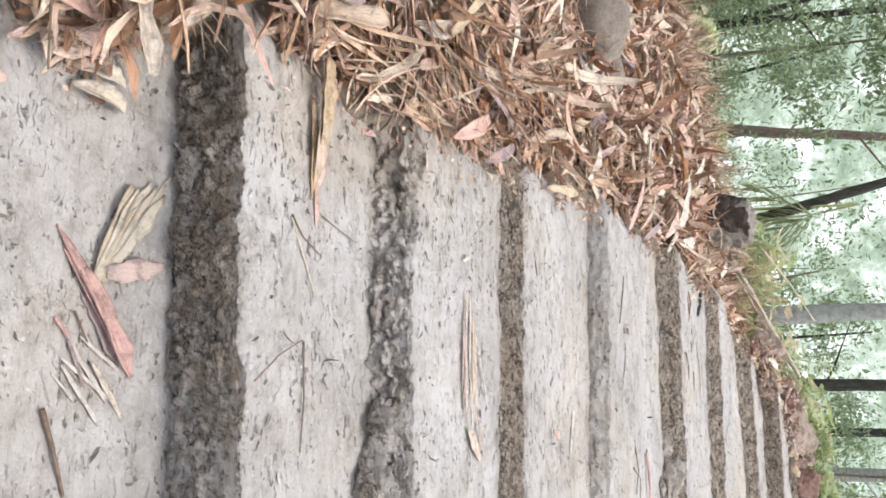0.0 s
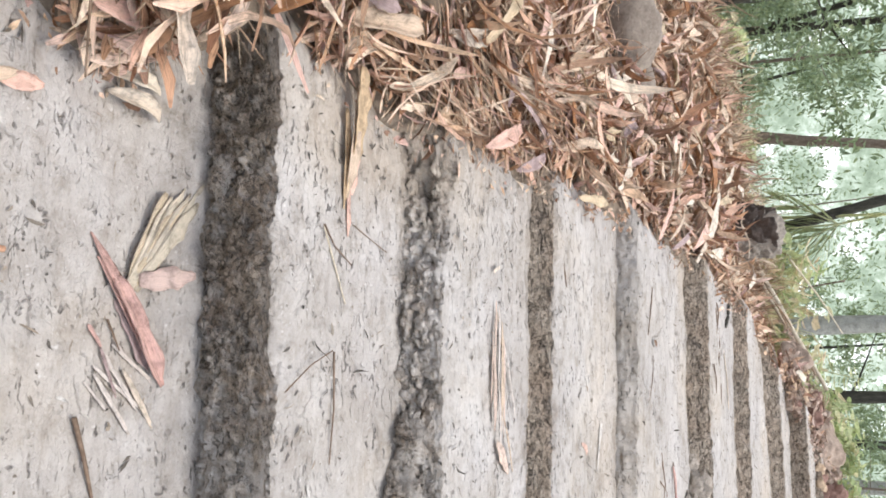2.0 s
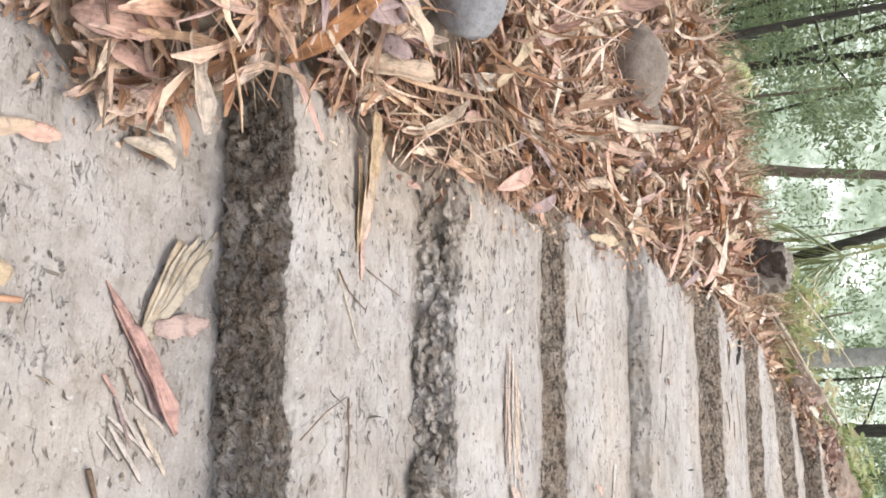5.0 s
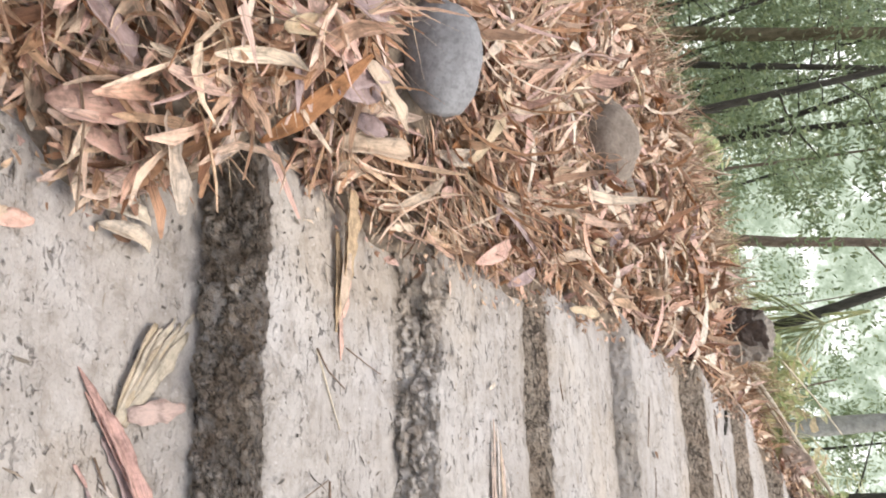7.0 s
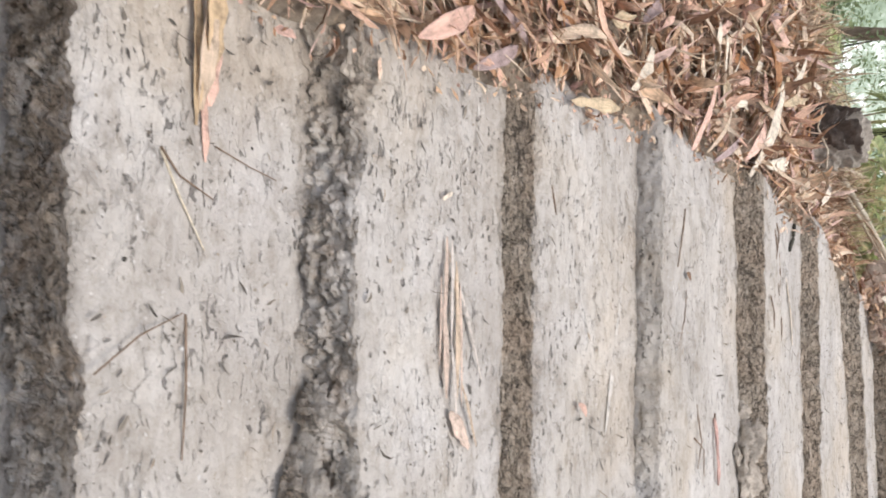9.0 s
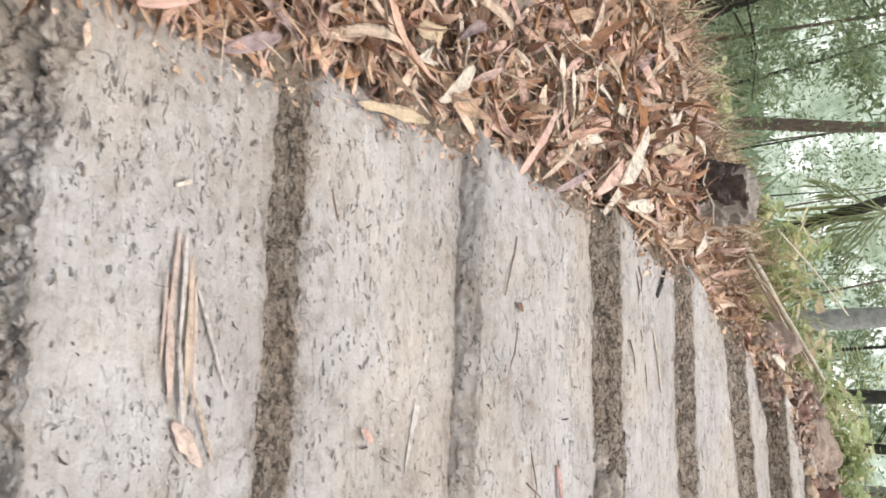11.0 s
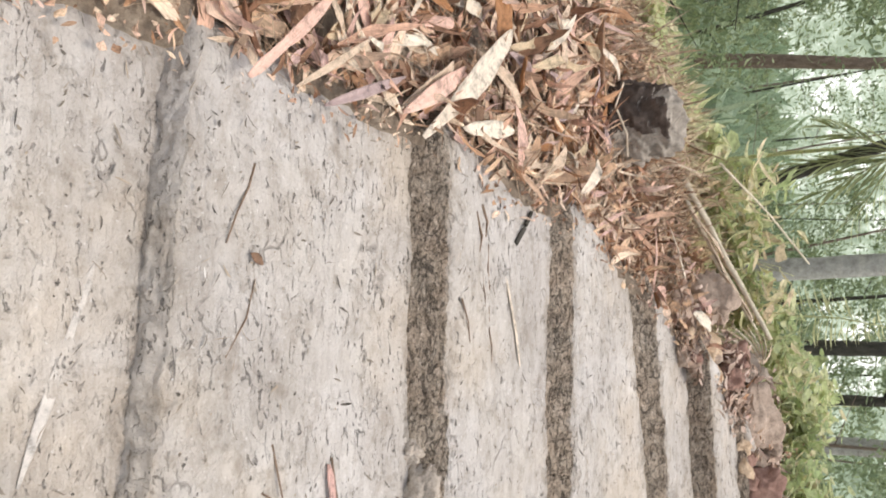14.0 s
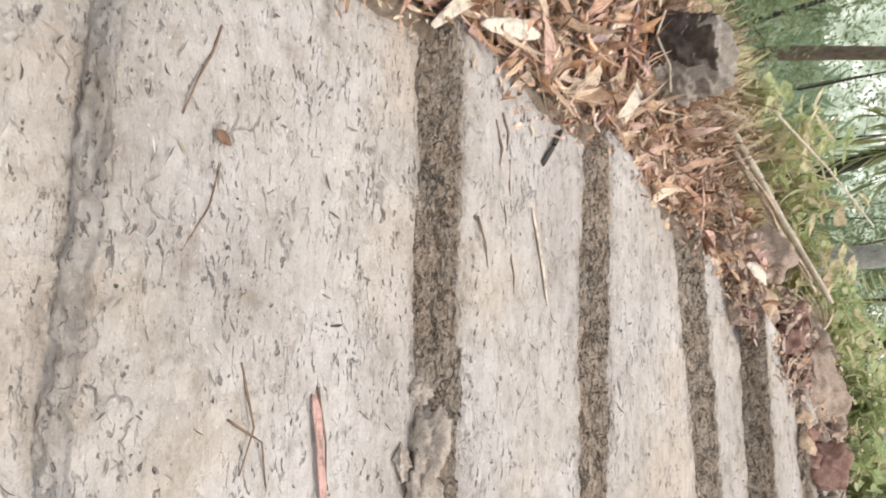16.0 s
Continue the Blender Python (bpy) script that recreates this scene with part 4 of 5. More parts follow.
lump("clod", (-0.41, 1.362, 0.09), (0.045, 0.022, 0.04), LUMPY, "dark earth clod stuck on a step face", "clod", 0.35, 4)

rod("stick", [(-0.214, 4.54, 0.640), (-0.27, 4.59, 0.650), (-0.335, 4.655, 0.645)], 0.010, 0.007, BARK_DARK, "short black stick at the corner of a step", "stick")
for pts, r in (([(-0.325, 4.33, 0.634), (-0.27, 4.352, 0.640), (-0.22, 4.345, 0.636)], 0.0045), ([(-0.20, 4.362, 0.634), (-0.12, 4.352, 0.640), (-0.05, 4.371, 0.634)], 0.0035), ([(0.0, 4.362, 0.634), (0.08, 4.358, 0.639), (0.13, 4.378, 0.636), (0.24, 4.372, 0.632)], 0.003),
               ([(-0.30, 4.295, 0.634), (-0.22, 4.318, 0.640), (-0.17, 4.31, 0.634)], 0.004), ([(-0.12, 4.322, 0.634), (-0.03, 4.335, 0.638), (0.069, 4.342, 0.632)], 0.0025), ([(-0.02, 4.20, 0.634), (0.05, 4.228, 0.639), (0.122, 4.250, 0.632)], 0.0035)):
    rod("root", pts, r, r * 0.5, TWIG, "dark root showing in a clay tread", "root", rough=0.5)
blade("leaf_sheath", (-0.103, 4.47, 0.634), (0.204, 4.559, 0.636), 0.014, CREAM, "thin cream husk strip on a clay tread", "leaf sheath", 0.05, 0.4, 0.004, blunt=True)
rod("stick", [(-0.192, 0.62, 0.012), (-0.196, 0.78, 0.014), (-0.199, 0.92, 0.010)], 0.008, 0.006, tint("orange_stick", (0.58, 0.33, 0.20), 0.4), "straight orange brown stick on the clay landing", "stick")
blade("dry_leaf", (-0.452, 0.760, 0.008), (-0.512, 0.915, 0.012), 0.034, PALE, "tan folded leaf on the clay landing", curl=0.2, fold=0.5)
blade("leaf_husk", (-0.228, 0.80, 0.006), (-0.245, 0.90, 0.008), 0.055, OCHRE, "flat ochre husk scrap on the clay landing", "dry leaf", 0.05, 0.1, 0.004, ragged=0.6)
rod("root", [(-0.504, 1.432, 0.250), (-0.47, 1.50, 0.254), (-0.441, 1.554, 0.250)], 0.003, 0.002, TWIG, "dark root lying in a clay tread", "root")
rod("root", [(-0.409, 2.583, 0.432), (-0.30, 2.62, 0.436), (-0.204, 2.652, 0.432)], 0.003, 0.002, TWIG, "dark root lying in a clay tread", "root")
rod("twig", [(-0.315, 1.506, 0.258), (-0.24, 1.54, 0.263), (-0.144, 1.601, 0.257)], 0.003, 0.0015, STRAWWOOD, "thin pale straw stalk on a clay tread", "twig")

# stones in the litter
lump("stone", (-0.998, 1.219, 0.461), (0.10, 0.085, 0.07), BROWN_STONE, "small grey brown stone in the leaf litter", "stone", 0.14, 2.2)
lump("stone", (-1.035, 1.675, 0.505), (0.155, 0.085, 0.105), STONE, "smooth grey rounded stone half sunk in the leaf litter", "stone", 0.10, 2.0, turn=0.12)
lump("stone", (-1.40, 3.30, 0.485), (0.20, 0.11, 0.13), BROWN_STONE, "brownish flat stone among the dry leaves", "stone", 0.14, 2.2, turn=0.15)
lump("stone", (-1.25, 3.55, 0.45), (0.12, 0.10, 0.08), BROWN_STONE, "small brownish stone among the dry leaves", "stone", 0.16, 2.2)

# leaves beside the steps
blade("leaf_sheath", (-0.79, 2.07, 0.450), (-0.665, 2.45, 0.440), 0.026, MAUVE, "straight greyish leaf blade on the litter", "leaf sheath", 0.08, 0.5, 0.02, blunt=True)
blade("leaf_sheath", (-0.89, 2.58, 0.480), (-0.715, 2.92, 0.470), 0.026, PALE, "straight tan leaf blade on the litter", "leaf sheath", 0.08, 0.5, 0.02, blunt=True)
blade("dry_leaf", (-0.875, 2.17, 0.470), (-0.785, 2.30, 0.450), 0.045, RUST, "orange leaf on the litter", curl=0.4)
blade("dry_leaf", (-0.60, 2.03, 0.405), (-0.70, 2.20, 0.440), 0.050, PINK, "pinkish folded leaf at the step edge", curl=0.4, fold=0.5)
blade("dry_leaf", (-0.58, 2.25, 0.405), (-0.66, 2.40, 0.440), 0.040, MAUVE, "mauve folded leaf at the step edge", curl=0.4, fold=0.5)
rod("twig", [(-1.45, 2.60, 0.53), (-1.30, 2.93, 0.51), (-1.16, 3.28, 0.47)], 0.006, 0.003, TWIG, "long dry twig lying across the litter", "twig")
blade("dry_leaf", (-0.97, 4.56, 0.600), (-0.500, 4.055, 0.565), 0.085, CREAM, "large cream pointed leaf lying at the step corner", curl=0.15, fold=0.2, lift=0.03)
blade("dry_leaf", (-0.51, 3.640, 0.550), (-0.66, 3.96, 0.580), 0.032, MAUVE, "greyish pink leaf beside the clay tread", curl=0.2, lift=0.02)
blade("dry_leaf", (-0.55, 3.94, 0.575), (-0.77, 4.28, 0.580), 0.055, PINK, "pinkish leaf at the corner of a step", curl=0.2, lift=0.03)
blade("dry_leaf", (-0.56, 4.25, 0.590), (-0.60, 4.53, 0.620), 0.060, CREAM, "short cream leaf beside a step", curl=0.2, lift=0.03)
blade("dry_leaf", (-0.74, 4.66, 0.550), (-0.47, 4.52, 0.640), 0.085, PINK, "brick coloured broken leaf beside a step", curl=0.15, lift=0.03)
blade("dry_leaf", (-1.16, 4.50, 0.550), (-0.86, 4.54, 0.540), 0.110, RUST, "large orange brown leaf on the bank", curl=0.3, lift=0.04)
blade("leaf_sheath", (-0.52, 3.370, 0.555), (-0.82, 3.67, 0.560), 0.030, PINK, "salmon coloured leaf sheath at the step edge", "leaf sheath", 0.1, 0.5, 0.02, blunt=True)
blade("dry_leaf", (-0.53, 3.52, 0.555), (-0.73, 3.80, 0.570), 0.022, PALE, "narrow tan leaf at the step edge", curl=0.2, lift=0.03)
blade("dry_leaf", (-0.57, 2.66, 0.460), (-0.60, 2.98, 0.470), 0.040, OCHRE, "ochre husk along the step edge", curl=0.1, ragged=0.5)
lump("clod", (-0.72, 3.92, 0.47), (0.13, 0.30, 0.09), SOIL, "bare earth mound beside the clay tread", "clod", 0.25, 3)
lump("clod", (-0.70, 3.02, 0.40), (0.14, 0.26, 0.08), SOIL, "bare earth mound beside the clay tread", "clod", 0.25, 3)
blade("dry_leaf", (-0.40, 5.98, 0.620), (-0.03, 5.43, 0.780), 0.035, PINK, "pale pinkish straight leaf near the upper steps", curl=0.05, lift=0.02)
blade("dry_leaf", (-0.42, 6.20, 0.620), (-0.10, 6.00, 0.760), 0.035, CREAM, "pale straight leaf near the upper steps", curl=0.05, lift=0.02)
blade("dry_leaf", (-0.44, 4.98, 0.680), (-0.62, 5.12, 0.680), 0.060, CREAM, "pale curled leaf beside the upper steps", curl=0.5, fold=0.6)


# ---- old stump on the bank ----
def build_stump():
    stump = new("stump")
    stump.location = (-0.90, 5.86, 0.46)
    tagged(stump, "weathered grey tree stump with one dark side", "stump")
    # a second, darker shell covers the side towards -x and -y
    for name, mat, dark in (("body", WOODGREY, False), ("darker", STUMP_DARK, True)):
        bm = bmesh.new()
        bmesh.ops.create_uvsphere(bm, u_segments=110, v_segments=80, radius=1.0)
        drop = []
        for v in bm.verts:
            d = v.co.normalized()
            n = noise.fractal(d * 2.2 + Vector((4, 1, 7)), 0.8, 2.0, 4)
            side = d.dot(Vector((-0.62, -0.72, 0.12)))
            z = 0.36 * (0.5 + 0.5 * d.z) ** 0.8
            r = 0.20 * (1 - 0.30 * (0.5 + 0.5 * d.z)) * (1 - max(d.z, 0) ** 6) ** 0.5
            flat = Vector((d.x, d.y, 0))
            flat = flat.normalized() if flat.length > 1e-4 else flat
            k = 1 + 0.18 * n
            if dark:
                k += 0.02
                if side + 0.25 * n < 0.30 or z > 0.31 + 0.04 * n:
                    drop.append(v)
            v.co = flat * r * k
            v.co.z = z * (1 + 0.1 * n)
        bmesh.ops.delete(bm, geom=drop, context="VERTS")
        me = bpy.data.meshes.new(name)
        bm.to_mesh(me)
        bm.free()
        me.materials.append(mat)
        me.polygons.foreach_set("use_smooth", np.ones(len(me.polygons), bool))
        ob = new(name, me)
        ob.parent = stump
    rod("root", [(-1.05, 5.66, 0.62), (-0.93, 5.60, 0.60), (-0.80, 5.62, 0.645), (-0.70, 5.66, 0.63)], 0.005, 0.004, STRAWWOOD, parent=stump)


build_stump()

# clods and dry stuff at the head of the steps
lump("clod", (0.53, 6.42, 0.985), (0.17, 0.14, 0.13), CLOD, "large brown clay clod at the top of the steps", "clod", 0.28, 3)
lump("clod", (0.86, 6.38, 1.01), (0.13, 0.10, 0.09), REDCLOD, "reddish clay clod at the top of the steps", "clod", 0.32, 4)
lump("clod", (1.10, 6.42, 0.99), (0.10, 0.09, 0.08), CLOD, "brown clay clod at the top of the steps", "clod", 0.32, 4)
lump("clod", (-0.06, 6.32, 0.82), (0.15, 0.11, 0.10), CLOD, "brown clay clod among dry leaves beside the steps", "clod", 0.3, 3)
lump("clod", (-0.08, 6.40, 0.80), (0.07, 0.07, 0.07), UMBER, "dark earth clod among dry leaves", "clod", 0.3, 3)
lump("clod", (0.17, 5.98, 0.83), (0.12, 0.09, 0.09), SANDCLOD, "ochre clay clod beside the steps", "clod", 0.35, 4)
lump("clod", (0.10, 5.84, 0.79), (0.07, 0.06, 0.06), SANDCLOD, "small ochre clay clod beside the steps", "clod", 0.35, 4)
lump("clod", (0.24, 6.28, 0.90), (0.12, 0.10, 0.08), REDCLOD, "reddish clay clod among dry leaves", "clod", 0.35, 4)
lump("clod", (0.72, 6.55, 1.00), (0.10, 0.09, 0.09), CLOD, "brown clay clod at the top of the steps", "clod", 0.32, 4)
lump("clod", (0.33, 6.12, 0.92), (0.08, 0.08, 0.07), REDCLOD, "reddish clay clod beside the steps", "clod", 0.35, 4)
lump("clod", (0.30, 6.50, 0.92), (0.11, 0.10, 0.09), BROWN_STONE, "grey brown clod at the top of the steps", "clod", 0.3, 3)
def strew_clods():
    """Small crumbled clods between the large ones."""
    kinds = ((CLOD, "brown"), (SANDCLOD, "ochre"), (REDCLOD, "reddish"))
    for k in range(34):
        y = rng.uniform(5.75, 6.5)
        x = float(along(EDGE, y)) + rng.uniform(-0.28, 0.10) + (0.35 * rng.random() if y > 6.25 else 0.0)
        z = float(along(LEVEL, y)) - 0.02 - 0.25 * max(0.0, float(along(EDGE, y)) - x - 0.1)
        r = rng.uniform(0.022, 0.055)
        lump("clod", (x, y, z), (r * 1.2, r, r * 0.85), kinds[k % 3][0], "small " + kinds[k % 3][1] + " clay clod at the head of the steps", "clod", 0.35, 4, turn=rng.uniform(0, 3), detail=3, group="small clods")


strew_clods()
blade("dry_leaf", (0.02, 5.78, 0.86), (0.10, 5.90, 0.90), 0.07, CREAM, "small cream leaf beside the upper steps", curl=0.3)
blade("dry_leaf", (-0.06, 5.92, 0.84), (0.06, 5.99, 0.88), 0.07, PINK, "small pink leaf beside the upper steps", curl=0.3)
rod("fallen_branch", [(-0.77, 6.70, 0.56), (-0.50, 6.70, 0.69), (-0.25, 6.70, 0.80), (-0.04, 6.70, 0.907), (0.155, 6.70, 1.0)], 0.021, 0.012, STRAWWOOD, "pale dry branch lying along the crest", "branch", rough=0.4)
rod("fallen_branch", [(-0.62, 6.62, 0.60), (-0.36, 6.63, 0.72), (-0.12, 6.64, 0.84)], 0.014, 0.008, STRAWWOOD, "thin pale dry branch lying along the crest", "branch", rough=0.4)
rod("fallen_branch", [(-0.30, 6.58, 0.74), (-0.10, 6.60, 0.84), (0.10, 6.62, 0.95)], 0.010, 0.006, STRAWWOOD, "thin pale dry branch lying along the crest", "branch", rough=0.4)
for xa, za, xb, zb in ((-0.55, 0.63, -0.28, 0.79), (-0.40, 0.71, -0.10, 0.83), (-0.20, 0.79, 0.06, 0.93)):
    blade("leaf_sheath", (xa, 6.56, za), (xb, 6.60, zb), 0.034, PALE, "pale split sheath lying along the crest", "leaf sheath", 0.06, 0.5, 0.01, thick=0.003, blunt=True, ragged=0.5)
fan = new("palm_leaf")
fan.location = (0.28, 6.62, 0.95)
tagged(fan, "dried fan of pale palm strips on the crest", "palm leaf")
for k in range(9):
    a = 2.2 + 0.22 * k
    blade("strip", (0.28, 6.62, 0.96), (0.28 + 0.20 * math.cos(a), 6.62 + 0.12 * math.sin(a) - 0.05, 1.0 - 0.035 * k), 0.020, CREAM if k % 2 else PALE, "", curl=0.3, fold=0.5, parent=fan)
rod("grass_stalk", [(-0.80, 6.60, 0.80), (-0.55, 7.0, 0.96), (-0.28, 7.35, 1.10)], 0.007, 0.005, STRAWWOOD, "single straight yellow grass stalk", "grass stalk")


for a, b, w, m, word in (((-0.93, 1.10, 0.50), (-0.97, 1.36, 0.52), 0.075, MAUVE, "broad mauve pink"), ((-0.86, 1.02, 0.46), (-0.82, 1.30, 0.50), 0.055, PINK, "long pink"), ((-0.98, 0.98, 0.50), (-0.80, 1.08, 0.44), 0.060, CREAM, "pale cream"),
                         ((-0.90, 0.86, 0.40), (-0.78, 0.96, 0.33), 0.055, PINK, "pinkish"), ((-0.84, 1.30, 0.50), (-0.78, 1.52, 0.47), 0.045, PALE, "straight tan"), ((-0.78, 1.24, 0.46), (-0.86, 1.40, 0.50), 0.040, MAUVE, "short mauve"),
                         ((-0.80, 0.80, 0.28), (-0.74, 0.93, 0.26), 0.050, MAUVE, "dusty mauve")):
    blade("leaf_sheath", a, b, w, m, word + " leaf sheath lying on the litter", "leaf sheath", 0.1, 0.5, 0.02, thick=0.003, blunt=True, ragged=0.35)


# large dry leaves strewn over the bank
def strewn(count=280):
    kinds = [(PINK, "pinkish"), (PALE, "tan"), (CREAM, "cream"), (RUST, "rusty"), (UMBER, "dark brown"), (MAUVE, "mauve grey"), (CREAM, "cream"), (PALE, "tan"), (OCHRE, "ochre"), (PINK, "pinkish")]
    made = []
    for k in range(20):
        L, W = rng.uniform(0.13, 0.30), rng.uniform(0.024, 0.054)
        m, word = kinds[k % 10]
        strip = k % 5 > 2
        made.append(blade("leaf_sheath" if strip else "dry_leaf", (-L / 2, 0, 0), (L / 2, 0.001 * k, 0), W, m, "long " + word + (" sheath strip" if strip else " dry leaf") + " lying on the litter", "leaf sheath" if strip else "dry leaf",
                          curl=rng.uniform(-0.3, 0.6), fold=rng.uniform(0.1, 0.9), twist=rng.uniform(-1, 1), group="dry leaves on the bank", blunt=strip, ragged=0.3))
    xs, ys = bank_spots(count, 0.7, 5.6, 1.4, 0.8)
    xs = xs - 0.10
    for sx, sy, r in ((-1.035, 1.675, 0.24), (-1.40, 3.30, 0.24), (-0.70, 1.0, 0.14)):
        xs = np.where((xs - sx) ** 2 + (ys - sy) ** 2 < r * r, xs - 0.6, xs)
    zs = bank_z(xs, ys)
    for i in range(count):
        m = Matrix.Translation((xs[i], ys[i], zs[i] + rng.uniform(0.035, 0.075))) @ Euler((rng.normal(0, 0.3), rng.normal(0, 0.25), rng.uniform(0, 6.28))).to_matrix().to_4x4()
        if i < len(made):
            made[i].matrix_basis = m
        else:
            copy_thing(made[i % len(made)], m)


strewn()


# ---- plants behind the crest ----
def upright(n, xs, ys, zs, length, width, mat, name, label, category, lean=0.5, curl=0.8, sections=5):
    L = rng.uniform(*length, n)
    pitch = -np.pi / 2 + rng.normal(0, lean, n)
    pos = np.stack([xs, ys, zs + 0.45 * L], 1)
    return stuff(name, blades(n, (pos, rng.uniform(0, 2 * np.pi, n), pitch, rng.normal(0, 0.4, n)), L, rng.uniform(*width, n), rng.normal(curl, 0.5, n), rng.normal(0.2, 0.2, n), sections=sections), mat, label, category)


def crest_spots(n, lo, hi, x0, x1):
    xs = rng.uniform(x0, x1, n)
    ys = along(CREST, xs) + rng.uniform(lo, hi, n)
    return xs, ys, bank_z(xs, ys)


upright(2000, *crest_spots(2000, -0.7, 1.0, -3.2, -0.4), (0.10, 0.36), (0.003, 0.012), STRAW, "dry_grass", "dry yellow grass along the crest", "grass", 1.0)
upright(800, *crest_spots(800, -0.1, 1.3, -1.3, 0.6), (0.10, 0.30), (0.008, 0.024), STALE, "dry_grass", "half-dry yellow grass on the crest", "grass", 0.9)
upright(380, *crest_spots(380, 0.1, 2.0, -3.2, 1.6), (0.10, 0.28), (0.006, 0.016), FRESH, "green_grass", "yellow green grass behind the crest", "grass", 0.9)
upright(1600, *crest_spots(1600, 1.6, 8.0, -6.0, 5.0), (0.12, 0.36), (0.02, 0.06), FRESH, "undergrowth", "low leafy green undergrowth on the slope", "undergrowth", 0.7)


def slope_spots(n, y0, y1, spread):
    ys = rng.uniform(y0 ** 0.5, y1 ** 0.5, n) ** 2
    xs = ys * rng.uniform(-spread, 0.35, n)
    return xs, ys, bank_z(xs, ys)


upright(2600, *slope_spots(2600, 8.2, 16, 0.75), (0.18, 0.5), (0.03, 0.09), FRESH, "undergrowth", "leafy yellow green undergrowth below the crest", "undergrowth", 0.8)
upright(2600, *slope_spots(2600, 14, 42, 0.75), (0.35, 1.1), (0.07, 0.22), FOLIAGE, "undergrowth", "dense green undergrowth down the slope", "undergrowth", 0.8)
# far thicket, its haze painted into the leaf colour
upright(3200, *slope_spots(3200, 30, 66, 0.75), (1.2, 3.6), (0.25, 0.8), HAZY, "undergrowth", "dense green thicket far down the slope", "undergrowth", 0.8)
upright(1400, *slope_spots(1400, 14, 42, 0.75), (0.3, 0.9), (0.05, 0.16), FRESH, "undergrowth", "pale green undergrowth down the slope", "undergrowth", 0.8)


def weed(x, y, height, n, mat, label, leaf=(0.07, 0.17), wide=0.42):
    """A leafy weed: a few stems, each with leaves set along it."""
    z = float(bank_z(np.array(x), np.array(y)))
    ob = new("weed")
    ob.location = (x, y, z)
    tagged(ob, label, "weed", "weeds behind the crest")
    pos, pitch, yaw = [], [], []
    for k in range(5):
        a, r = rng.uniform(0, 6.28), rng.uniform(0.05, 0.3) * height
        top = Vector((r * math.cos(a), r * math.sin(a), height * rng.uniform(0.7, 1.0)))
        rod("stem", [(x, y, z), (x + top.x * 0.4, y + top.y * 0.4, z + top.z * 0.55), (x + top.x, y + top.y, z + top.z)], 0.006, 0.002, FRESH, parent=ob, sides=5)
        for i in range(n // 5):
            s = rng.uniform(0.15, 1.0)
            pos.append((top.x * s + rng.normal(0, 0.05), top.y * s + rng.normal(0, 0.05), top.z * s))
            pitch.append(rng.normal(0.1, 0.45))
            yaw.append(rng.uniform(0, 6.28))
    m = len(pos)
    v, f, uv = blades(m, (np.array(pos), np.array(yaw), np.array(pitch), rng.normal(0, 0.4, m)), rng.uniform(*leaf, m), rng.uniform(leaf[0] * wide, leaf[1] * wide, m), rng.normal(0.6, 0.4, m), rng.normal(0.2, 0.2, m))
    crown = mesh_object("foliage", v.tolist(), f.tolist(), [mat], uv=uv)
    crown.parent = ob


for k in range(28):
    x = -2.4 + 4.4 * (k + rng.random()) / 28
    y = float(along(CREST, x)) + rng.uniform(0.5, 2.6)
    fresh = rng.random() < 0.75
    weed(x, y, rng.uniform(0.4, 0.85) if x > -0.3 else rng.uniform(0.18, 0.38), 60, FRESH if fresh else FOLIAGE, "leafy yellow green weed behind the crest" if fresh else "leafy dark green weed behind the crest")


for k in range(20):
    x = -0.95 + 1.55 * (k + rng.random()) / 20
    y = float(along(CREST, x)) + rng.uniform(0.15, 1.0)
    top = 0.72 + 0.30 * rng.random() + 0.30 * float(smooth(-0.4, 0.6, x))
    weed(x, y, max(0.2, top - float(bank_z(np.array(x), np.array(y)))), 45, (FRESH, SPROUT, FRESH, STALE)[k % 4], "half-dry yellowish weed behind the crest" if k % 4 == 3 else "leafy yellow green weed on the crest", leaf=(0.08, 0.20), wide=0.34)


for k in range(16):
    x = 0.15 + 1.5 * (k + rng.random()) / 16
    y = float(along(CREST, x)) + rng.uniform(0.15, 0.55)
    top = 1.10 + 0.22 * rng.random() + 0.10 * (y - 7.0)
    weed(x, y, top - float(bank_z(np.array(x), np.array(y))), 70, SPROUT, "bright yellow green leafy weed growing beyond the clods", leaf=(0.05, 0.11), wide=0.5)


def leaflet_mesh():
    v, f, uv = blades(1, (np.array([[0.5, 0.0, 0.0]]), np.zeros(1), np.zeros(1), np.zeros(1)), 1.0, 0.05, 0.4, 0.3)
    ob = mesh_object("leaflet", v.tolist(), f.tolist(), [FRESH], uv=uv)
    me = ob.data
    bpy.data.objects.remove(ob)
    return me


LEAFLET = leaflet_mesh()


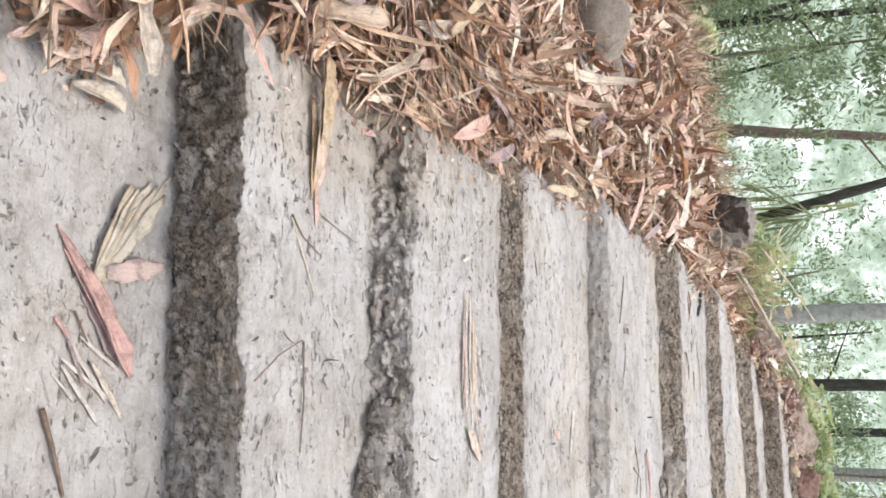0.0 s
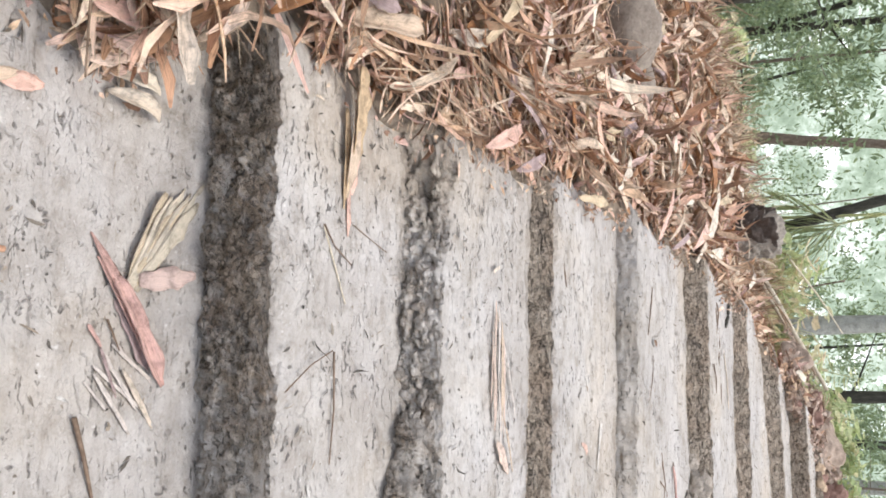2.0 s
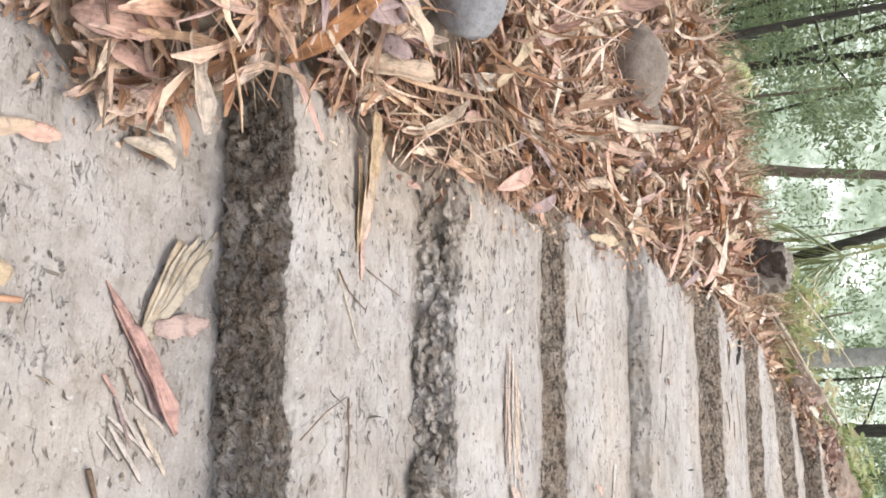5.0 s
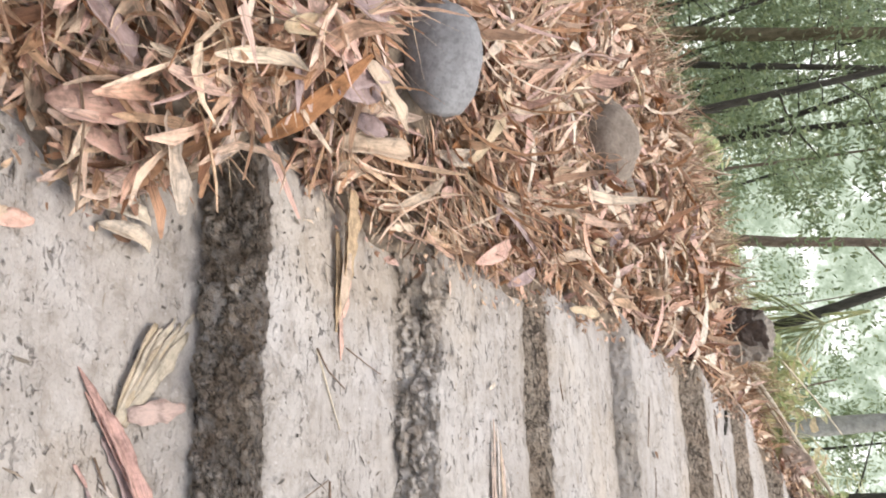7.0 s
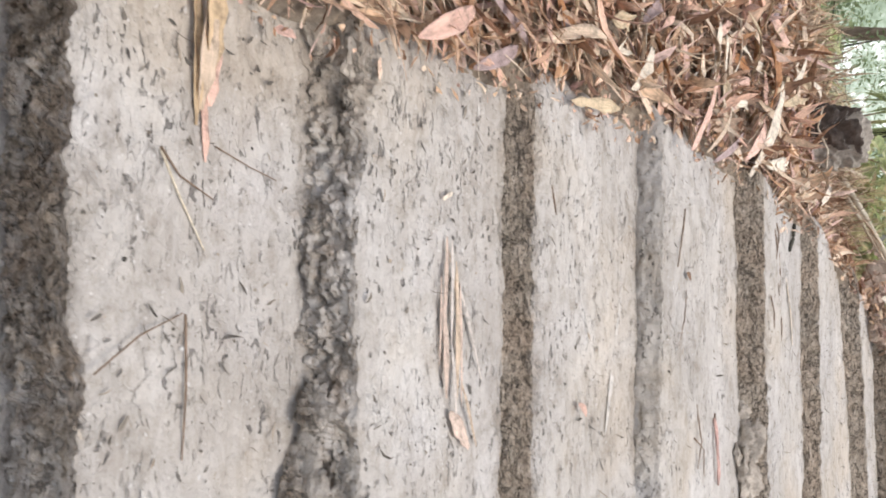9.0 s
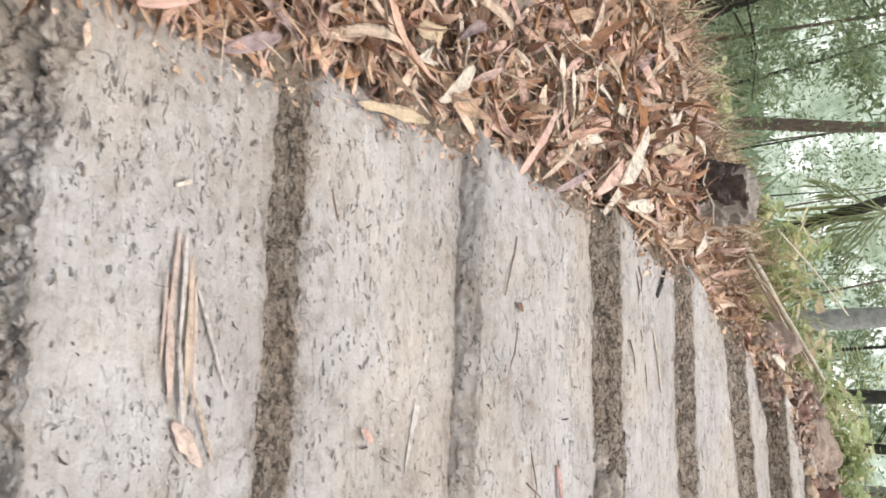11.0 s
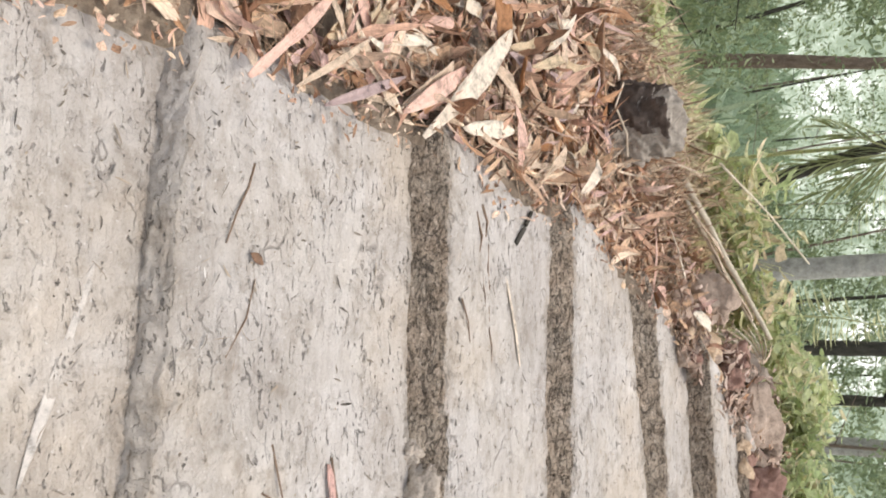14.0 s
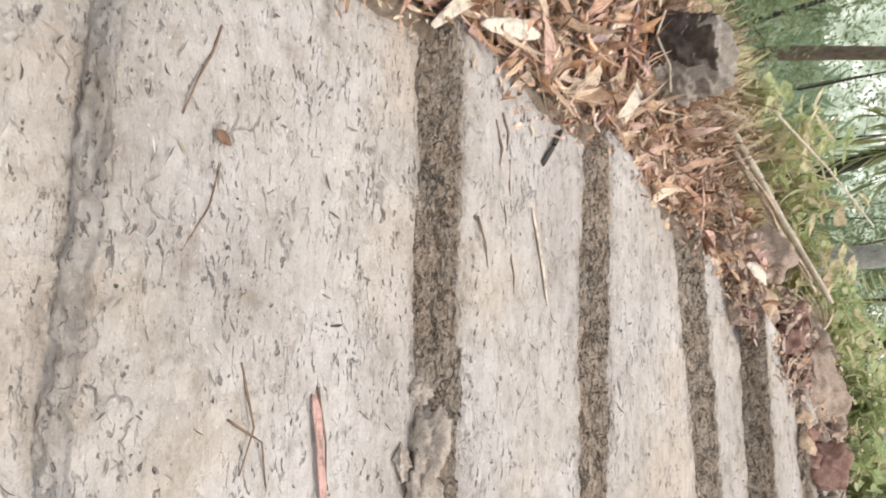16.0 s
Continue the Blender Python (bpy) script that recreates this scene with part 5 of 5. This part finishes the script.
def tall_frond(foot, pts, length):
    """A young palm showing one steep frond; thin leaflets droop from both sides of its rib."""
    z = float(bank_z(np.array(foot[0]), np.array(foot[1])))
    ob = new("palm")
    ob.location = (foot[0], foot[1], z)
    tagged(ob, "young palm with a steep feathery green frond", "palm", "young palms")
    pts = [Vector((foot[0], foot[1], z))] + [Vector(p) for p in pts]
    rib = rod("frond", pts, 0.014, 0.004, FRESH, parent=ob, sides=6)
    knots = np.linspace(0, 1, len(pts))
    for i in range(46):
        q, side = 0.32 + 0.66 * (i // 2) / 22, 1 - 2 * (i % 2)
        at = Vector([float(np.interp(q, knots, [p[c] for p in pts])) for c in range(3)]) - pts[0]
        leaf = new("leaflet", LEAFLET)
        leaf.parent = rib
        ln = length * (0.55 + 0.6 * math.sin(math.pi * min(1.1 * q, 1.0)))
        yaw = (0.15 if side > 0 else math.pi - 0.15) + rng.normal(0, 0.25)
        leaf.matrix_basis = Matrix.Translation(at) @ Euler((rng.normal(0, 0.3), rng.uniform(0.15, 0.65), yaw)).to_matrix().to_4x4() @ Matrix.Diagonal((ln, 0.9, 0.35, 1))


tall_frond((0.05, 11.0), [(0.0, 11.0, 0.3), (0.03, 11.0, 0.75), (0.12, 10.9, 1.15)], 0.30)


BLADE = LEAFLET.copy()
BLADE.materials.clear()
BLADE.materials.append(SPROUT)


def hanging_palm(foot, hub):
    """A slender palm whose lowest leaf hangs down and spreads its long leaflets to one side."""
    z = float(bank_z(np.array(foot[0]), np.array(foot[1]))) - 0.2
    ob = new("palm")
    ob.location = (foot[0], foot[1], z)
    tagged(ob, "slender palm with a hanging spread of long green leaflets", "palm", "young palms")
    a, b = Vector((foot[0], foot[1], z)), Vector(hub)
    rod("stem", [a, a.lerp(b, 0.5) + Vector((-0.15, 0.2, 0.3)), b + Vector((-0.2, 0.3, 0.9))], 0.05, 0.03, FRESH, parent=ob, sides=8)
    for turn, reach in ((0.05, 1.9), (0.45, 1.7), (0.95, 1.4), (-0.5, 1.3)):
        d = Vector((math.sin(turn), -0.15, -math.cos(turn)))
        rib = rod("frond", [b + Vector((-0.2, 0.3, 0.9)), b, b + d * 0.5 * reach, b + d * reach + Vector((0.1, 0, 0))], 0.03, 0.008, FRESH, parent=ob, sides=6)
        for i in range(22):
            q, side = (i // 2) / 10, 1 - 2 * (i % 2)
            leaf = new("leaflet", BLADE)
            leaf.parent = rib
            ang = turn + side * (0.42 - 0.15 * q) + rng.normal(0, 0.06)
            leaf.matrix_basis = (Matrix.Translation(b + d * reach * q - (b + Vector((-0.2, 0.3, 0.9)))) @ Euler((0, math.pi / 2 - ang, rng.normal(0, 0.25))).to_matrix().to_4x4()
                                 @ Matrix.Diagonal((0.95 - 0.35 * q, 2.6, 0.5, 1)))


hanging_palm((-3.5, 20.6), (-3.05, 19.5, 0.75))


# ---- trees on the slope ----
def tree(x, y, height, r, bark, lean=(0.0, 0.0), crown=(), n=1500, leaf=(0.07, 0.15), mat=None, label="", limbs=7, low=0.35):
    """Tapered trunk with limbs and twigs; leaves hang in uneven clumps round the limb ends."""
    z = float(bank_z(np.array(x), np.array(y))) - 0.2
    ob = new("tree")
    ob.location = (x, y, z)
    tagged(ob, label, "tree", "forest trees")
    spine = []
    for k in range(7):
        s = k / 6
        spine.append(Vector((x + lean[0] * s + 0.05 * height * 0.12 * noise.noise((x, s * 3, y)), y + lean[1] * s + 0.05 * height * 0.12 * noise.noise((y, s * 3, x)), z + height * s)))
    rod("trunk", spine, r, r * 0.35, bark, parent=ob, sides=14, rough=0.12)
    ends = []
    for k in range(limbs):
        s = low + (1 - low) * (k + rng.random()) / limbs
        p = spine[0].lerp(spine[-1], s)
        a = rng.uniform(0, 6.28)
        L = height * rng.uniform(0.16, 0.34) * (1.15 - 0.5 * s)
        d = Vector((math.cos(a), math.sin(a), rng.uniform(-0.1, 0.5)))
        m1 = p + d * L * 0.5 + Vector((0, 0, 0.05 * L))
        e = p + d * L + Vector((rng.normal(0, 0.1), rng.normal(0, 0.1), 0)) * L
        rod("limb", [p, m1, e], r * 0.32 * (1.2 - s), r * 0.06, bark, parent=ob, sides=6)
        ends += [m1, e, e.lerp(m1, 0.4)]
    pos = []
    per = max(1, n // len(ends))
    for e in ends:
        spread = height * rng.uniform(0.035, 0.085)
        for i in range(int(per * rng.uniform(0.5, 1.5))):
            q = Vector((rng.normal(0, spread), rng.normal(0, spread), rng.normal(0, spread * 0.7)))
            pos.append(tuple(e + q - ob.location))
    m = len(pos)
    v, f, uv = blades(m, (np.array(pos), rng.uniform(0, 6.28, m), rng.normal(0.2, 0.7, m), rng.normal(0, 0.7, m)), rng.uniform(*leaf, m), rng.uniform(leaf[0] * 0.35, leaf[1] * 0.4, m), rng.normal(0.4, 0.5, m), rng.normal(0.2, 0.2, m), sections=3)
    foliage = mesh_object("crown", v.tolist(), f.tolist(), [mat or FOLIAGE], uv=uv)
    foliage.parent = ob


brown_foot = float(bank_z(np.array(-6.6), np.array(24.0))) - 0.2
tree(-6.11 + 0.184 * brown_foot, 24, 10, 0.215, BARK_BROWN, (1.84, 0), n=900, label="brown leaning trunk of a forest tree on the slope", low=0.62, limbs=6)
tree(-2.38, 20, 10, 0.17, BARK_DARK, (-2.29, 0), n=800, label="dark leaning forest tree on the slope", low=0.55, limbs=6)
tree(-0.60, 13.7, 9, 0.165, BARK_GREY, (-0.12, 0.0), n=800, label="pale grey straight trunk of a forest tree", low=0.6, limbs=6)
tree(1.60, 20, 9, 0.13, BARK_DARK, (0.0, 0), n=1300, label="thin dark forest tree on the slope", low=0.3, limbs=8)
tree(0.45, 17, 8, 0.15, BARK_DARK, (0.1, 0), n=600, label="dark straight forest trunk on the slope", low=0.6, limbs=5)
tree(2.65, 21, 9, 0.22, BARK_GREY, (-0.2, 0), n=1300, label="thick grey forest tree on the slope", low=0.3, limbs=8)
tree(-5.62, 9.6, 7, 0.10, BARK_OLIVE, (1.9, 0.2), n=1100, label="mossy brown leaning forest tree beyond the bank", low=0.4, limbs=6)
tree(-5.22, 9.6, 5.5, 0.05, BARK_DARK, (1.6, 0.1), n=700, label="thin dark leaning tree beyond the bank", low=0.4, limbs=5)
tree(-4.3, 10.6, 5, 0.07, BARK_DARK, (0.4, 0), n=1100, label="thin dark sapling beyond the bank", low=0.25, limbs=6)
for k in range(12):
    az = radians(20 + 16 * (k + rng.random()) / 12)
    dist = rng.uniform(8.0, 14)
    tree(-dist * math.tan(az), dist, rng.uniform(3.4, 5.0), rng.uniform(0.03, 0.06), BARK_DARK, (rng.normal(0, 0.4), rng.normal(0, 0.4)), n=2300, leaf=(0.05, 0.12), label="bushy green forest sapling beyond the bank", low=0.1, limbs=10)
for k in range(34):
    az = radians(-24 + 62 * (k + rng.random()) / 34)
    dist = rng.uniform(11, 42)
    if radians(-1) < az < radians(18):
        dist = rng.uniform(23, 44)
    h = rng.uniform(2.6, 4.6) + 0.12 * dist
    thin = 0.3 if radians(5) < az < radians(17) else 0.9
    tree(-dist * math.tan(az), dist, h, rng.uniform(0.03, 0.08), BARK_DARK if rng.random() < 0.6 else BARK_BROWN, (rng.normal(0, 0.4), rng.normal(0, 0.4)), n=int(2400 * thin),
         leaf=(0.06 + dist * 0.002, 0.12 + dist * 0.004), label="leafy green forest sapling on the slope", low=0.12, limbs=8)
